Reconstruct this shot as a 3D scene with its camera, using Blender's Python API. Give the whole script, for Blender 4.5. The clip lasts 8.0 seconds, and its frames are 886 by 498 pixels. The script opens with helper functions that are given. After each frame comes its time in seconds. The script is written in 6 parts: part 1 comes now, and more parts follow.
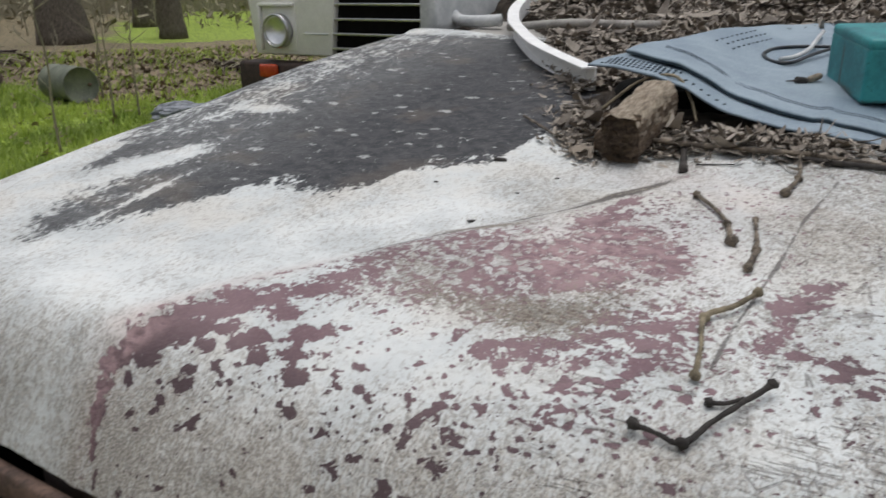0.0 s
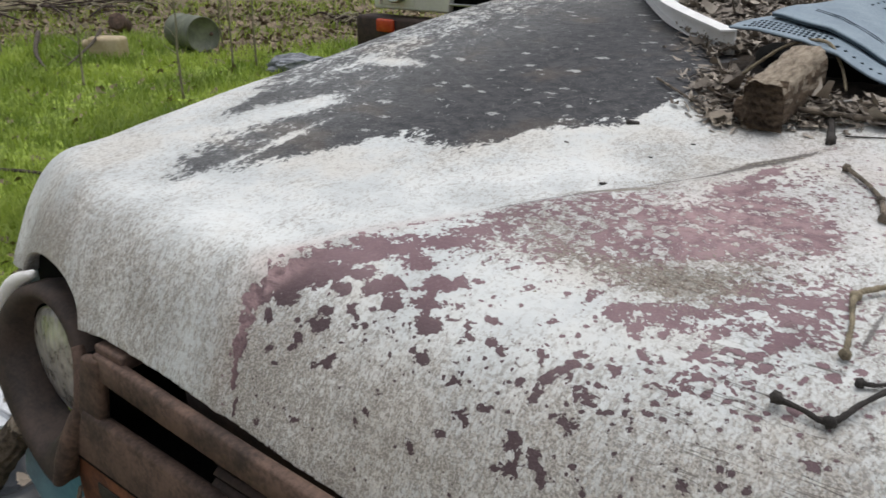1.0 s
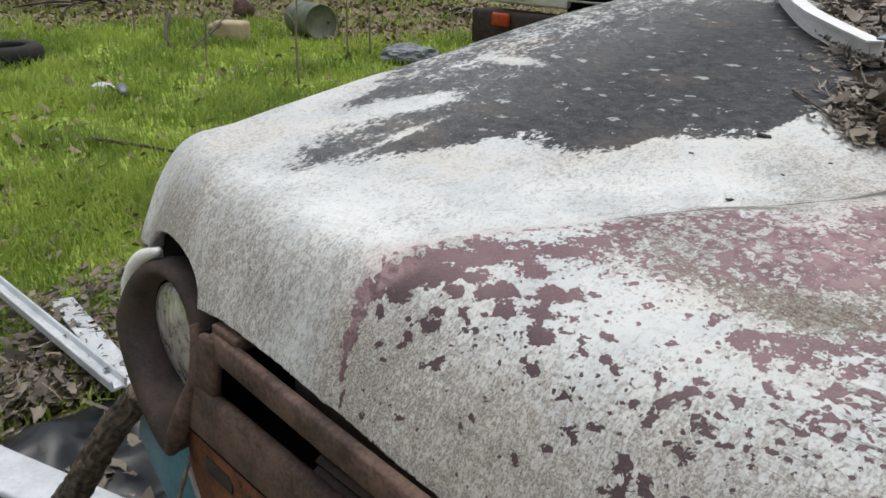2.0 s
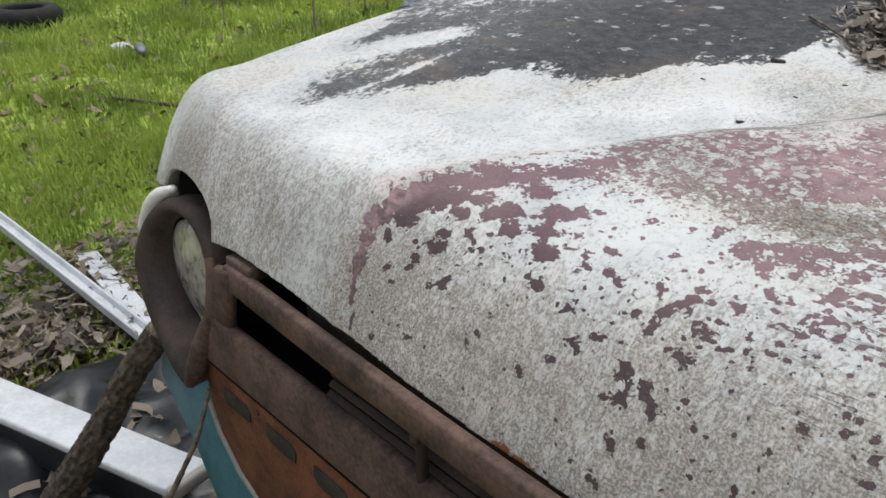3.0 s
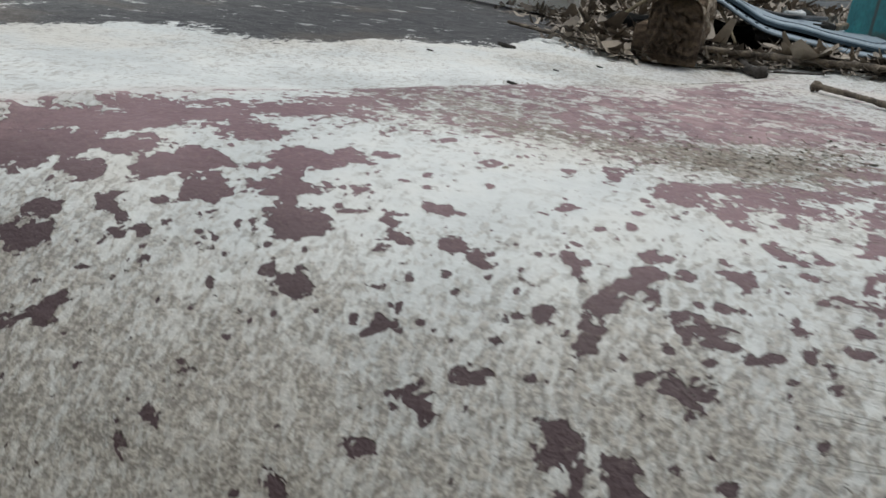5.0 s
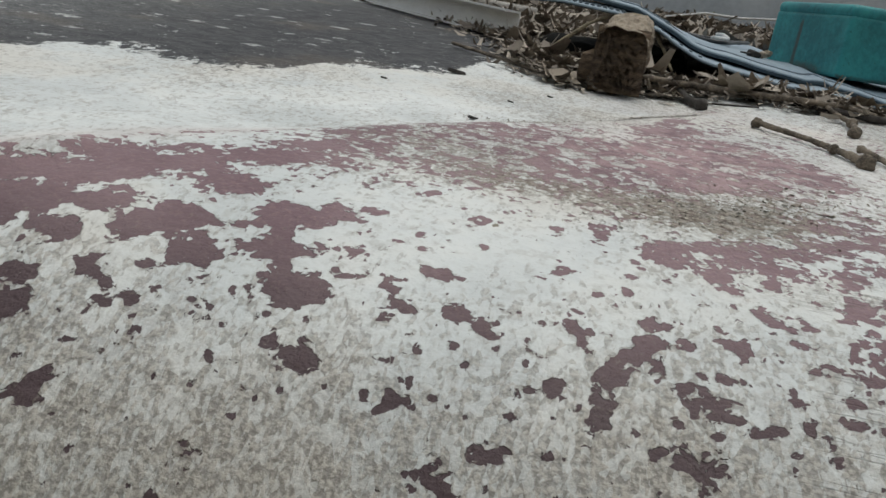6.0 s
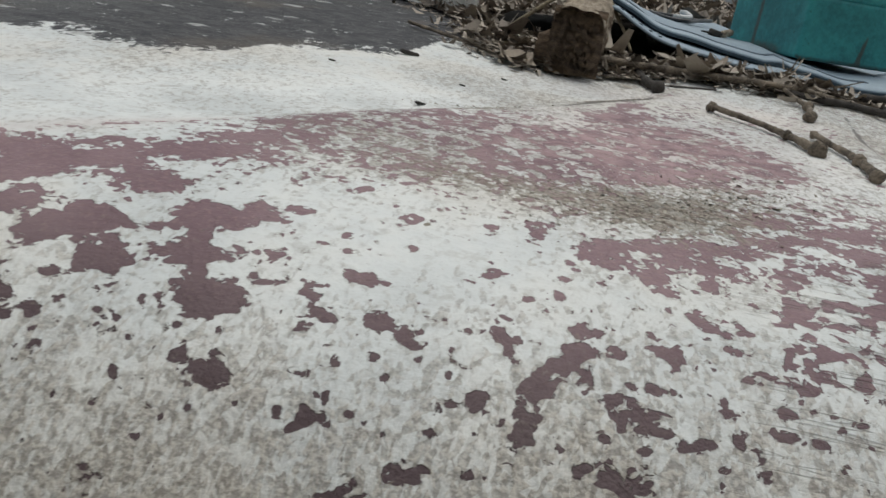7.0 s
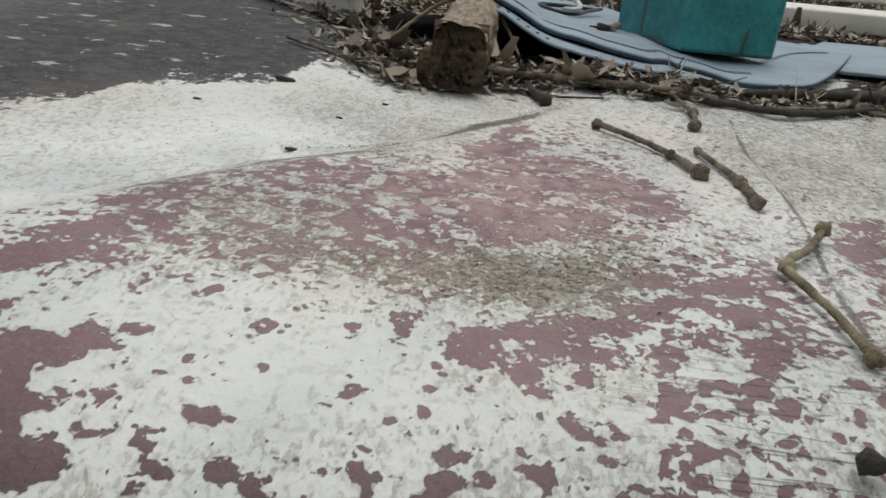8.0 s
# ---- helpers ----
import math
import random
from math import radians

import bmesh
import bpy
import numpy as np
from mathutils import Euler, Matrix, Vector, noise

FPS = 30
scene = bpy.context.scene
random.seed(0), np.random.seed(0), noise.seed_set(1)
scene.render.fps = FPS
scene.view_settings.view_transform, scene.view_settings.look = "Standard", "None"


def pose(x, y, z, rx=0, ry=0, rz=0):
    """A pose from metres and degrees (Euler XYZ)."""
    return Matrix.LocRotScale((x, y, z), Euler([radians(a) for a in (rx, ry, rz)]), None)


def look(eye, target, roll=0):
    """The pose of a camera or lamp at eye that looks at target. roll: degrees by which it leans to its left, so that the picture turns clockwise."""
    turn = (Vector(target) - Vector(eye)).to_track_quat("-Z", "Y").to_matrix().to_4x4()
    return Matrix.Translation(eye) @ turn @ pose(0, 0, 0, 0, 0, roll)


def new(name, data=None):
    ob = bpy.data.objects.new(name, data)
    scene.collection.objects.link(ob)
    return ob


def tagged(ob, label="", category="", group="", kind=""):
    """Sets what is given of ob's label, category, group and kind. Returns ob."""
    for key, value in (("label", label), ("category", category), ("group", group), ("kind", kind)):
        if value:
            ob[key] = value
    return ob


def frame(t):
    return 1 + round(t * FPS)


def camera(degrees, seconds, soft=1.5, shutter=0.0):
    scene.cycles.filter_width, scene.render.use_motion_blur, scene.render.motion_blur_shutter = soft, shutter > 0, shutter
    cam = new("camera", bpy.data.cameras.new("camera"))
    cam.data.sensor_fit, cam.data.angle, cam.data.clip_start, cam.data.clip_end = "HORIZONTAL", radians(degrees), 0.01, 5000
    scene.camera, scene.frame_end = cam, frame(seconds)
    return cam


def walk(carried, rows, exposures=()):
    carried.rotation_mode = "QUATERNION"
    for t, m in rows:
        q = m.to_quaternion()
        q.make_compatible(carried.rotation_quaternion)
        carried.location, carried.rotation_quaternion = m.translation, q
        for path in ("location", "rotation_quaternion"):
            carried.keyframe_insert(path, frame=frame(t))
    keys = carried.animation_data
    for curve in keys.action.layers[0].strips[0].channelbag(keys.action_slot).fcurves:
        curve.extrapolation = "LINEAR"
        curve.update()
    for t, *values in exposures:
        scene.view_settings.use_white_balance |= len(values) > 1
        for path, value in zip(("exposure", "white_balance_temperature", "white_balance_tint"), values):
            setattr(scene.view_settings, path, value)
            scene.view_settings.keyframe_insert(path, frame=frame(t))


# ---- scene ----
cam = camera(59.5, 8.0, soft=1.5, shutter=0.3)
PATH = [
    (0, (0.108, -0.563, 1.345), (-0.84, 1.07, 0.685), -0.7),
    (0.5, (0.083, -0.591, 1.338), (-0.977, 0.944, 0.617), -0.9),
    (1, (0.08, -0.589, 1.342), (-1.055, 0.876, 0.59), 0.1),
    (1.5, (0.064, -0.601, 1.355), (-1.204, 0.752, 0.605), 0.6),
    (1.7, (0.054, -0.595, 1.358), (-1.239, 0.729, 0.601), 1.0),
    (2.8, (0.081, -0.591, 1.316), (-1.259, 0.64, 0.485), -0.3),
    (3, (0.084, -0.595, 1.317), (-1.24, 0.629, 0.453), -0.3),
    (3.5, (0.072, -0.604, 1.306), (-1.145, 0.701, 0.404), 0.2),
    (3.7, (0.077, -0.606, 1.312), (-1.095, 0.74, 0.41), 0.7),
    (3.9, (0.103, -0.572, 1.288), (-1.012, 0.861, 0.451), 1.7),
    (4, (0.115, -0.531, 1.266), (-0.945, 0.963, 0.464), 2.5),
    (4.2, (0.086, -0.463, 1.169), (-0.789, 1.194, 0.471), 5.0),
    (4.5, (-0.024, -0.418, 1.118), (-0.715, 1.386, 0.601), 6.0),
    (4.7, (-0.103, -0.396, 1.08), (-0.726, 1.438, 0.579), 6.6),
    (5.8, (-0.22, -0.369, 1.101), (-0.586, 1.543, 0.639), 9.6),
    (6, (-0.215, -0.382, 1.105), (-0.548, 1.534, 0.637), 9.3),
    (6.5, (-0.215, -0.383, 1.117), (-0.52, 1.532, 0.627), 9.3),
    (7, (-0.2, -0.361, 1.116), (-0.455, 1.553, 0.596), 9.5),
    (7.5, (-0.189, -0.339, 1.14), (-0.343, 1.583, 0.606), 7.3),
    (8, (-0.183, -0.317, 1.165), (-0.234, 1.603, 0.606), 6.7),
]
EXPOSURES = [(0, -.10, 6500, 10), (1.0, 0, 6500, 10), (1.5, .05, 6500, 9), (3.0, .14, 6450, 9), (3.5, .02, 6450, 9), (4.0, .30, 6450, 8), (4.5, -.05, 6450, 7), (5.8, -.30, 6600, 5), (7.0, -.29, 6650, 6), (8.0, -.25, 6750, 6)]
walk(cam, [(t, look(eye, target, roll)) for t, eye, target, roll in PATH], EXPOSURES)

# ---------- sky and light: flat overcast daylight ----------
world = bpy.data.worlds.new("overcast")
scene.world = world
world.use_nodes = True
wt = world.node_tree
sky = wt.nodes.new("ShaderNodeTexSky")
sky.sky_type = "NISHITA"
sky.sun_disc = False
sky.sun_elevation, sky.sun_rotation = radians(82), radians(20)
sky.air_density, sky.dust_density, sky.ozone_density = 1.0, 4.0, 1.0
hsv = wt.nodes.new("ShaderNodeHueSaturation")
hsv.inputs["Saturation"].default_value = 0.30
wt.links.new(sky.outputs["Color"], hsv.inputs["Color"])
wt.links.new(hsv.outputs["Color"], wt.nodes["Background"].inputs["Color"])
wt.nodes["Background"].inputs["Strength"].default_value = 0.15
sun_data = bpy.data.lights.new("sun", "SUN")
sun_data.energy, sun_data.angle, sun_data.color = 0.7, radians(50), (1.0, 0.985, 0.96)
sun = new("sun", sun_data)
sun.matrix_world = look((-3, .6, 30), (-2, 0, 0))

# ---------- material helpers ----------
def mat_new(name):
    m = bpy.data.materials.new(name)
    m.use_nodes = True
    return m, m.node_tree, m.node_tree.nodes["Principled BSDF"]


def nd(t, kind, **kw):
    n = t.nodes.new(kind)
    for k, v in kw.items():
        n.inputs[k.replace("_", " ")].default_value = v
    return n


def put(t, sock, v):
    if hasattr(v, "is_linked"):
        t.links.new(v, sock)
    else:
        sock.default_value = v


def mth(t, op, a, b=0.0, c=0.0, clamp=False):
    n = t.nodes.new("ShaderNodeMath")
    n.operation, n.use_clamp = op, clamp
    for s, v in zip(n.inputs, (a, b, c)):
        put(t, s, v)
    return n.outputs[0]


def ramp01(t, v, lo, hi):
    n = t.nodes.new("ShaderNodeMapRange")
    n.interpolation_type = "SMOOTHSTEP"
    put(t, n.inputs["Value"], v)
    n.inputs["From Min"].default_value, n.inputs["From Max"].default_value = lo, hi
    return n.outputs[0]


def mix(t, fac, a, b):
    n = t.nodes.new("ShaderNodeMix")
    n.data_type = "RGBA"
    put(t, n.inputs[0], fac)
    for s, v in ((n.inputs[6], a), (n.inputs[7], b)):
        put(t, s, v if hasattr(v, "is_linked") else (*v, 1.0))
    return n.outputs[2]


def coords(t, scale=(1, 1, 1), rot=(0, 0, 0), space="Object"):
    c = t.nodes.new("ShaderNodeTexCoord")
    m = t.nodes.new("ShaderNodeMapping")
    m.inputs["Scale"].default_value, m.inputs["Rotation"].default_value = scale, rot
    t.links.new(c.outputs[space], m.inputs["Vector"])
    return m.outputs[0]


def noi(t, vec, scale, detail=4.0, rough=0.55, dist=0.0):
    n = nd(t, "ShaderNodeTexNoise", Scale=scale, Detail=detail, Roughness=rough, Distortion=dist)
    t.links.new(vec, n.inputs["Vector"])
    return n.outputs["Fac"]


def cell(t, vec, scale, feature="F1", rnd=1.0):
    n = nd(t, "ShaderNodeTexVoronoi", Scale=scale, Randomness=rnd)
    n.feature = feature
    t.links.new(vec, n.inputs["Vector"])
    if feature == "DISTANCE_TO_EDGE":
        return n.outputs["Distance"]
    s = t.nodes.new("ShaderNodeSeparateColor")
    t.links.new(n.outputs["Color"], s.inputs[0])
    return s.outputs[0]


def bump(t, bsdf, h, strength=0.3, dist=0.002):
    b = nd(t, "ShaderNodeBump", Strength=strength, Distance=dist)
    put(t, b.inputs["Height"], h)
    t.links.new(b.outputs[0], bsdf.inputs["Normal"])


def attr(t, name):
    a = t.nodes.new("ShaderNodeAttribute")
    a.attribute_name = name
    return a.outputs["Fac"]


def simple(name, lo, hi, scale=20.0, rough=0.7, metal=0.0, bstr=0.25, bdist=0.002, fine=None, stretch=(1, 1, 1), islands=0.0, spec=0.5):
    """A two-scale mottled surface between two colours; islands: how far separate pieces differ."""
    m, t, b = mat_new(name)
    v = coords(t, stretch)
    a = noi(t, v, scale, 5.0, 0.6)
    f = noi(t, v, fine or scale * 9, 3.0, 0.6)
    k = ramp01(t, mth(t, "ADD", mth(t, "MULTIPLY", a, 0.65), mth(t, "MULTIPLY", f, 0.35)), 0.34, 0.66)
    if islands:
        g = t.nodes.new("ShaderNodeNewGeometry")
        k = mth(t, "ADD", mth(t, "MULTIPLY", k, 1 - islands), mth(t, "MULTIPLY", g.outputs["Random Per Island"], islands))
    t.links.new(mix(t, k, lo, hi), b.inputs["Base Color"])
    b.inputs["Roughness"].default_value, b.inputs["Metallic"].default_value = rough, metal
    b.inputs["Specular IOR Level"].default_value = spec
    bump(t, b, f, bstr, bdist)
    return m


# ---------- hood paint: chalky white, flaked to maroon, a black patch, grime ----------
def hood_paint():
    m, t, b = mat_new("flaked_hood_paint")
    v = coords(t)
    vs = coords(t, (0.92, 1.08, 1.0))
    big, mid, fin = noi(t, v, 9, 5, 0.6), noi(t, vs, 52, 5, 0.66, 0.5), noi(t, vs, 165, 3, 0.62)
    grit = noi(t, v, 420, 2, 0.6)
    wv = t.nodes.new("ShaderNodeVectorMath")
    wv.operation = "MULTIPLY_ADD"
    wn = nd(t, "ShaderNodeTexNoise", Scale=70.0, Detail=3.0)
    t.links.new(v, wn.inputs["Vector"])
    t.links.new(wn.outputs["Color"], wv.inputs[0])
    wv.inputs[1].default_value = (0.0050, 0.0050, 0.0050)
    t.links.new(vs, wv.inputs[2])
    vw = wv.outputs[0]
    flake = cell(t, vw, 125)
    flake_s = cell(t, vw, 300)
    # white coat
    white = mix(t, ramp01(t, big, 0.35, 0.65), (0.60, 0.63, 0.63), (0.77, 0.795, 0.785))
    white = mix(t, mth(t, "MULTIPLY", ramp01(t, noi(t, v, 4.5, 5, 0.65), 0.48, 0.68), 0.55), white, (0.58, 0.545, 0.485))
    white = mix(t, mth(t, "MULTIPLY", ramp01(t, fin, 0.50, 0.70), 0.40), white, (0.44, 0.43, 0.40))
    # weathering of the white: moss-brown grime in flakes, and the nose's shade
    grime_shade = attr(t, "grime_shade")
    vg = coords(t, (1.30, 0.80, 0.50))
    gf, gc = noi(t, vg, 290, 5, 0.7), noi(t, vg, 26, 4, 0.6)
    gv = t.nodes.new("ShaderNodeVectorMath")
    gv.operation = "MULTIPLY_ADD"
    t.links.new(wn.outputs["Color"], gv.inputs[0])
    gv.inputs[1].default_value = (0.0035, 0.0035, 0.0035)
    t.links.new(vg, gv.inputs[2])
    scale_a, scale_b = cell(t, gv.outputs[0], 190), cell(t, gv.outputs[0], 400)
    gn = mth(t, "ADD", mth(t, "MULTIPLY", mth(t, "SUBTRACT", gf, 0.5), 1.0), mth(t, "MULTIPLY", mth(t, "SUBTRACT", scale_b, 0.5), 0.32))
    gn = mth(t, "ADD", gn, mth(t, "MULTIPLY", mth(t, "SUBTRACT", scale_a, 0.5), 0.30))
    gn = mth(t, "ADD", gn, mth(t, "MULTIPLY", mth(t, "SUBTRACT", gc, 0.5), 0.5))
    gn = mth(t, "ADD", gn, mth(t, "MULTIPLY", mth(t, "SUBTRACT", noi(t, vg, 7, 4, 0.55), 0.5), 1.5))
    gsum = mth(t, "ADD", gn, mth(t, "SUBTRACT", grime_shade, 0.55))
    scaly = mth(t, "ADD", mth(t, "MULTIPLY", mth(t, "SUBTRACT", scale_b, 0.5), 0.55), mth(t, "MULTIPLY", mth(t, "SUBTRACT", scale_a, 0.5), 0.45))
    scaly = ramp01(t, mth(t, "ADD", mth(t, "MULTIPLY", gsum, 0.75), scaly), 0.06, 0.22)
    gmask = mth(t, "ADD", mth(t, "MULTIPLY", ramp01(t, gsum, -0.40, 0.70), 0.60), mth(t, "MULTIPLY", scaly, 0.24))
    dirt_col = mix(t, ramp01(t, grit, 0.4, 0.62), (0.165, 0.142, 0.118), (0.42, 0.382, 0.332))
    white = mix(t, mth(t, "MULTIPLY", attr(t, "rose_sheen"), 0.45), white, (0.60, 0.44, 0.40))
    white = mix(t, gmask, white, dirt_col)
    # maroon undercoat
    maroon = mix(t, ramp01(t, big, 0.38, 0.62), (0.190, 0.116, 0.134), (0.265, 0.176, 0.193))
    maroon = mix(t, mth(t, "MULTIPLY", ramp01(t, grit, 0.5, 0.7), 0.35), maroon, (0.36, 0.25, 0.23))
    # maroon goes darker where this field is high
    maroon = mix(t, attr(t, "bare"), maroon, (0.052, 0.034, 0.038))
    rose_sheen = attr(t, "rose_sheen")
    # pink tint that also paints the undercoat's sheen and ridge highlights
    maroon = mix(t, mth(t, "MULTIPLY", rose_sheen, ramp01(t, mid, 0.4, 0.62)), maroon, (0.46, 0.315, 0.32))
    soil = attr(t, "soil")
    sm = ramp01(t, mth(t, "ADD", mth(t, "ADD", mth(t, "MULTIPLY", mth(t, "SUBTRACT", gf, 0.5), 2.0), mth(t, "MULTIPLY", mth(t, "SUBTRACT", flake_s, 0.5), 0.5)), mth(t, "SUBTRACT", soil, 0.5)), -0.15, 0.3)
    fs2 = noi(t, v, 330, 4, 0.7)
    crumbs = mix(t, ramp01(t, mth(t, "ADD", mth(t, "MULTIPLY", fs2, 0.85), mth(t, "MULTIPLY", flake_s, 0.15)), 0.36, 0.66), (0.13, 0.105, 0.08), (0.37, 0.34, 0.29))
    maroon = mix(t, mth(t, "MULTIPLY", sm, 0.5), maroon, crumbs)
    peel = attr(t, "peel")
    pn = mth(t, "ADD", mth(t, "MULTIPLY", mth(t, "SUBTRACT", mid, 0.5), 0.9), mth(t, "MULTIPLY", mth(t, "SUBTRACT", flake, 0.5), 0.85))
    pn = mth(t, "ADD", pn, mth(t, "ADD", mth(t, "MULTIPLY", mth(t, "SUBTRACT", fin, 0.5), 0.7), mth(t, "MULTIPLY", mth(t, "SUBTRACT", flake_s, 0.5), 0.55)))
    pmask = ramp01(t, mth(t, "ADD", pn, peel), -0.015, 0.03)
    rim = mth(t, "MULTIPLY", ramp01(t, mth(t, "ADD", pn, peel), -0.12, -0.01), 0.55)
    # scales of white left standing on the maroon
    rv = nd(t, "ShaderNodeTexVoronoi", Scale=128.0)
    t.links.new(vw, rv.inputs["Vector"])
    rc = t.nodes.new("ShaderNodeSeparateColor")
    t.links.new(rv.outputs["Color"], rc.inputs[0])
    left_on = mth(t, "SUBTRACT", mth(t, "MULTIPLY", mth(t, "POWER", rc.outputs[2], 2.6), mth(t, "MULTIPLY", attr(t, "scales"), 0.98)), mth(t, "ADD", rv.outputs["Distance"], mth(t, "ADD", mth(t, "MULTIPLY", mth(t, "SUBTRACT", gf, 0.5), 1.1), mth(t, "MULTIPLY", mth(t, "SUBTRACT", flake_s, 0.5), 0.35))))
    pmask = mth(t, "MULTIPLY", pmask, mth(t, "SUBTRACT", 1.0, ramp01(t, left_on, 0.0, 0.05)))
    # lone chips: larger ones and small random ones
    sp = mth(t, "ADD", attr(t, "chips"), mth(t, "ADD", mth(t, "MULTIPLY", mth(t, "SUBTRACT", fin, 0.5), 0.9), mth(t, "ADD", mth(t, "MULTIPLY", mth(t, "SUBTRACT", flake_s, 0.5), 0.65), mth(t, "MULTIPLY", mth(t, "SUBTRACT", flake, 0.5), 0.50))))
    vo = nd(t, "ShaderNodeTexVoronoi", Scale=112.0)
    t.links.new(vw, vo.inputs["Vector"])
    vc = t.nodes.new("ShaderNodeSeparateColor")
    t.links.new(vo.outputs["Color"], vc.inputs[0])
    thr = mth(t, "MULTIPLY", mth(t, "POWER", vc.outputs[1], 2.2), mth(t, "MULTIPLY", attr(t, "specks"), 0.43))
    lone = ramp01(t, mth(t, "SUBTRACT", thr, mth(t, "ADD", vo.outputs["Distance"], mth(t, "ADD", mth(t, "MULTIPLY", mth(t, "SUBTRACT", gf, 0.5), 0.7), mth(t, "MULTIPLY", mth(t, "SUBTRACT", flake_s, 0.5), 0.22)))), 0.0, 0.04)
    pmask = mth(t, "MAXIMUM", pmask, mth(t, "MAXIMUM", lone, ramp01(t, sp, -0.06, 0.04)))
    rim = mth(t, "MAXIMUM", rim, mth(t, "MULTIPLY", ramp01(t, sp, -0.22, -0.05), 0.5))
    # thin shadow lines of lifted flake edges, painted onto the white
    white = mix(t, mth(t, "MULTIPLY", rim, ramp01(t, gf, 0.36, 0.58)), white, (0.27, 0.245, 0.215))
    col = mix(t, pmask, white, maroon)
    col = mix(t, mth(t, "MULTIPLY", mth(t, "MULTIPLY", sm, ramp01(t, soil, 0.2, 0.7)), 0.8), col, crumbs)
    # black coat
    dk = attr(t, "dark")
    vb = coords(t, (1.45, 0.9, 1.0), (0, 0, radians(24)))
    sn = noi(t, vb, 22, 6, 0.68)
    dn = mth(t, "ADD", mth(t, "MULTIPLY", mth(t, "SUBTRACT", sn, 0.5), 2.2), mth(t, "MULTIPLY", mth(t, "SUBTRACT", noi(t, vb, 85, 4, 0.65), 0.5), 2.0))
    dsum = mth(t, "ADD", dn, dk)
    dmask = ramp01(t, mth(t, "ADD", dsum, mth(t, "MULTIPLY", mth(t, "SUBTRACT", gf, 0.5), 0.9)), -0.10, 0.12)
    worn = mth(t, "MULTIPLY", ramp01(t, mth(t, "ADD", dsum, mth(t, "MULTIPLY", mth(t, "SUBTRACT", gf, 0.5), 1.6)), -0.65, 0.55), mth(t, "ADD", 0.62, mth(t, "MULTIPLY", fin, 0.4)))
    dmask = mth(t, "ADD", mth(t, "MULTIPLY", dmask, mth(t, "SUBTRACT", 1.0, mth(t, "MULTIPLY", attr(t, "thin"), 0.5))), mth(t, "MULTIPLY", worn, mth(t, "MULTIPLY", attr(t, "thin"), 0.5)))
    black = mix(t, ramp01(t, mid, 0.36, 0.66), (0.040, 0.042, 0.047), (0.082, 0.083, 0.088))
    black = mix(t, mth(t, "MULTIPLY", ramp01(t, big, 0.54, 0.70), 0.4), black, (0.14, 0.115, 0.095))
    black = mix(t, mth(t, "MULTIPLY", ramp01(t, grit, 0.6, 0.72), 0.6), black, (0.35, 0.34, 0.33))
    bo = nd(t, "ShaderNodeTexVoronoi", Scale=24.0)
    t.links.new(coords(t, (1.0, 1.6, 1.0), (0, 0, radians(20))), bo.inputs["Vector"])
    bc = t.nodes.new("ShaderNodeSeparateColor")
    t.links.new(bo.outputs["Color"], bc.inputs[0])
    wsp = mth(t, "SUBTRACT", mth(t, "MULTIPLY", mth(t, "POWER", bc.outputs[0], 4.0), 0.33), mth(t, "ADD", bo.outputs["Distance"], mth(t, "MULTIPLY", mth(t, "SUBTRACT", fin, 0.5), 1.1)))
    black = mix(t, mth(t, "MULTIPLY", ramp01(t, wsp, -0.06, 0.05), 0.75), black, (0.50, 0.51, 0.50))
    col = mix(t, dmask, col, black)
    # rust at the lip
    rs = attr(t, "rust")
    rmask = ramp01(t, mth(t, "ADD", mth(t, "MULTIPLY", mth(t, "SUBTRACT", mid, 0.5), 2.0), mth(t, "SUBTRACT", rs, 0.5)), 0.0, 0.15)
    col = mix(t, rmask, col, mix(t, fin, (0.10, 0.04, 0.02), (0.33, 0.14, 0.06)))
    # hair cracks in the white coat
    ck = coords(t, (1.0, 0.45, 1.0), (0, 0, radians(-28)))
    edge = cell(t, ck, 46, "DISTANCE_TO_EDGE")
    crack = mth(t, "MULTIPLY", mth(t, "SUBTRACT", 1.0, ramp01(t, edge, 0.012, 0.05)), mth(t, "MULTIPLY", attr(t, "crack"), ramp01(t, mid, 0.5, 0.6)))
    lines = noi(t, coords(t, (5.0, 75.0, 40.0), (0, 0, radians(8))), 1.6, 3, 0.5)
    lines = mth(t, "SUBTRACT", 1.0, ramp01(t, mth(t, "ABSOLUTE", mth(t, "SUBTRACT", lines, 0.5)), 0.004, 0.022))
    crack = mth(t, "MAXIMUM", crack, mth(t, "MULTIPLY", lines, mth(t, "MULTIPLY", attr(t, "scores"), ramp01(t, gc, 0.42, 0.55))))
    col = mix(t, mth(t, "MULTIPLY", crack, 0.6), col, (0.15, 0.13, 0.12))
    col = mix(t, mth(t, "MULTIPLY", ramp01(t, mth(t, "SUBTRACT", mth(t, "ADD", attr(t, "seam"), mth(t, "MULTIPLY", mth(t, "SUBTRACT", gf, 0.5), 1.6)), mth(t, "MULTIPLY", ramp01(t, gc, 0.60, 0.40), 0.45)), 0.10, 0.5), 0.8), col, (0.115, 0.105, 0.10))
    t.links.new(col, b.inputs["Base Color"])
    rough = mth(t, "ADD", 0.52, mth(t, "MULTIPLY", fin, 0.3))
    smooth_coat = mth(t, "MULTIPLY", pmask, mth(t, "SUBTRACT", 1.0, mth(t, "MAXIMUM", dmask, sm)))
    put(t, b.inputs["Roughness"], mth(t, "SUBTRACT", mth(t, "ADD", rough, mth(t, "MULTIPLY", dmask, 0.08)), mth(t, "MULTIPLY", smooth_coat, 0.12)))
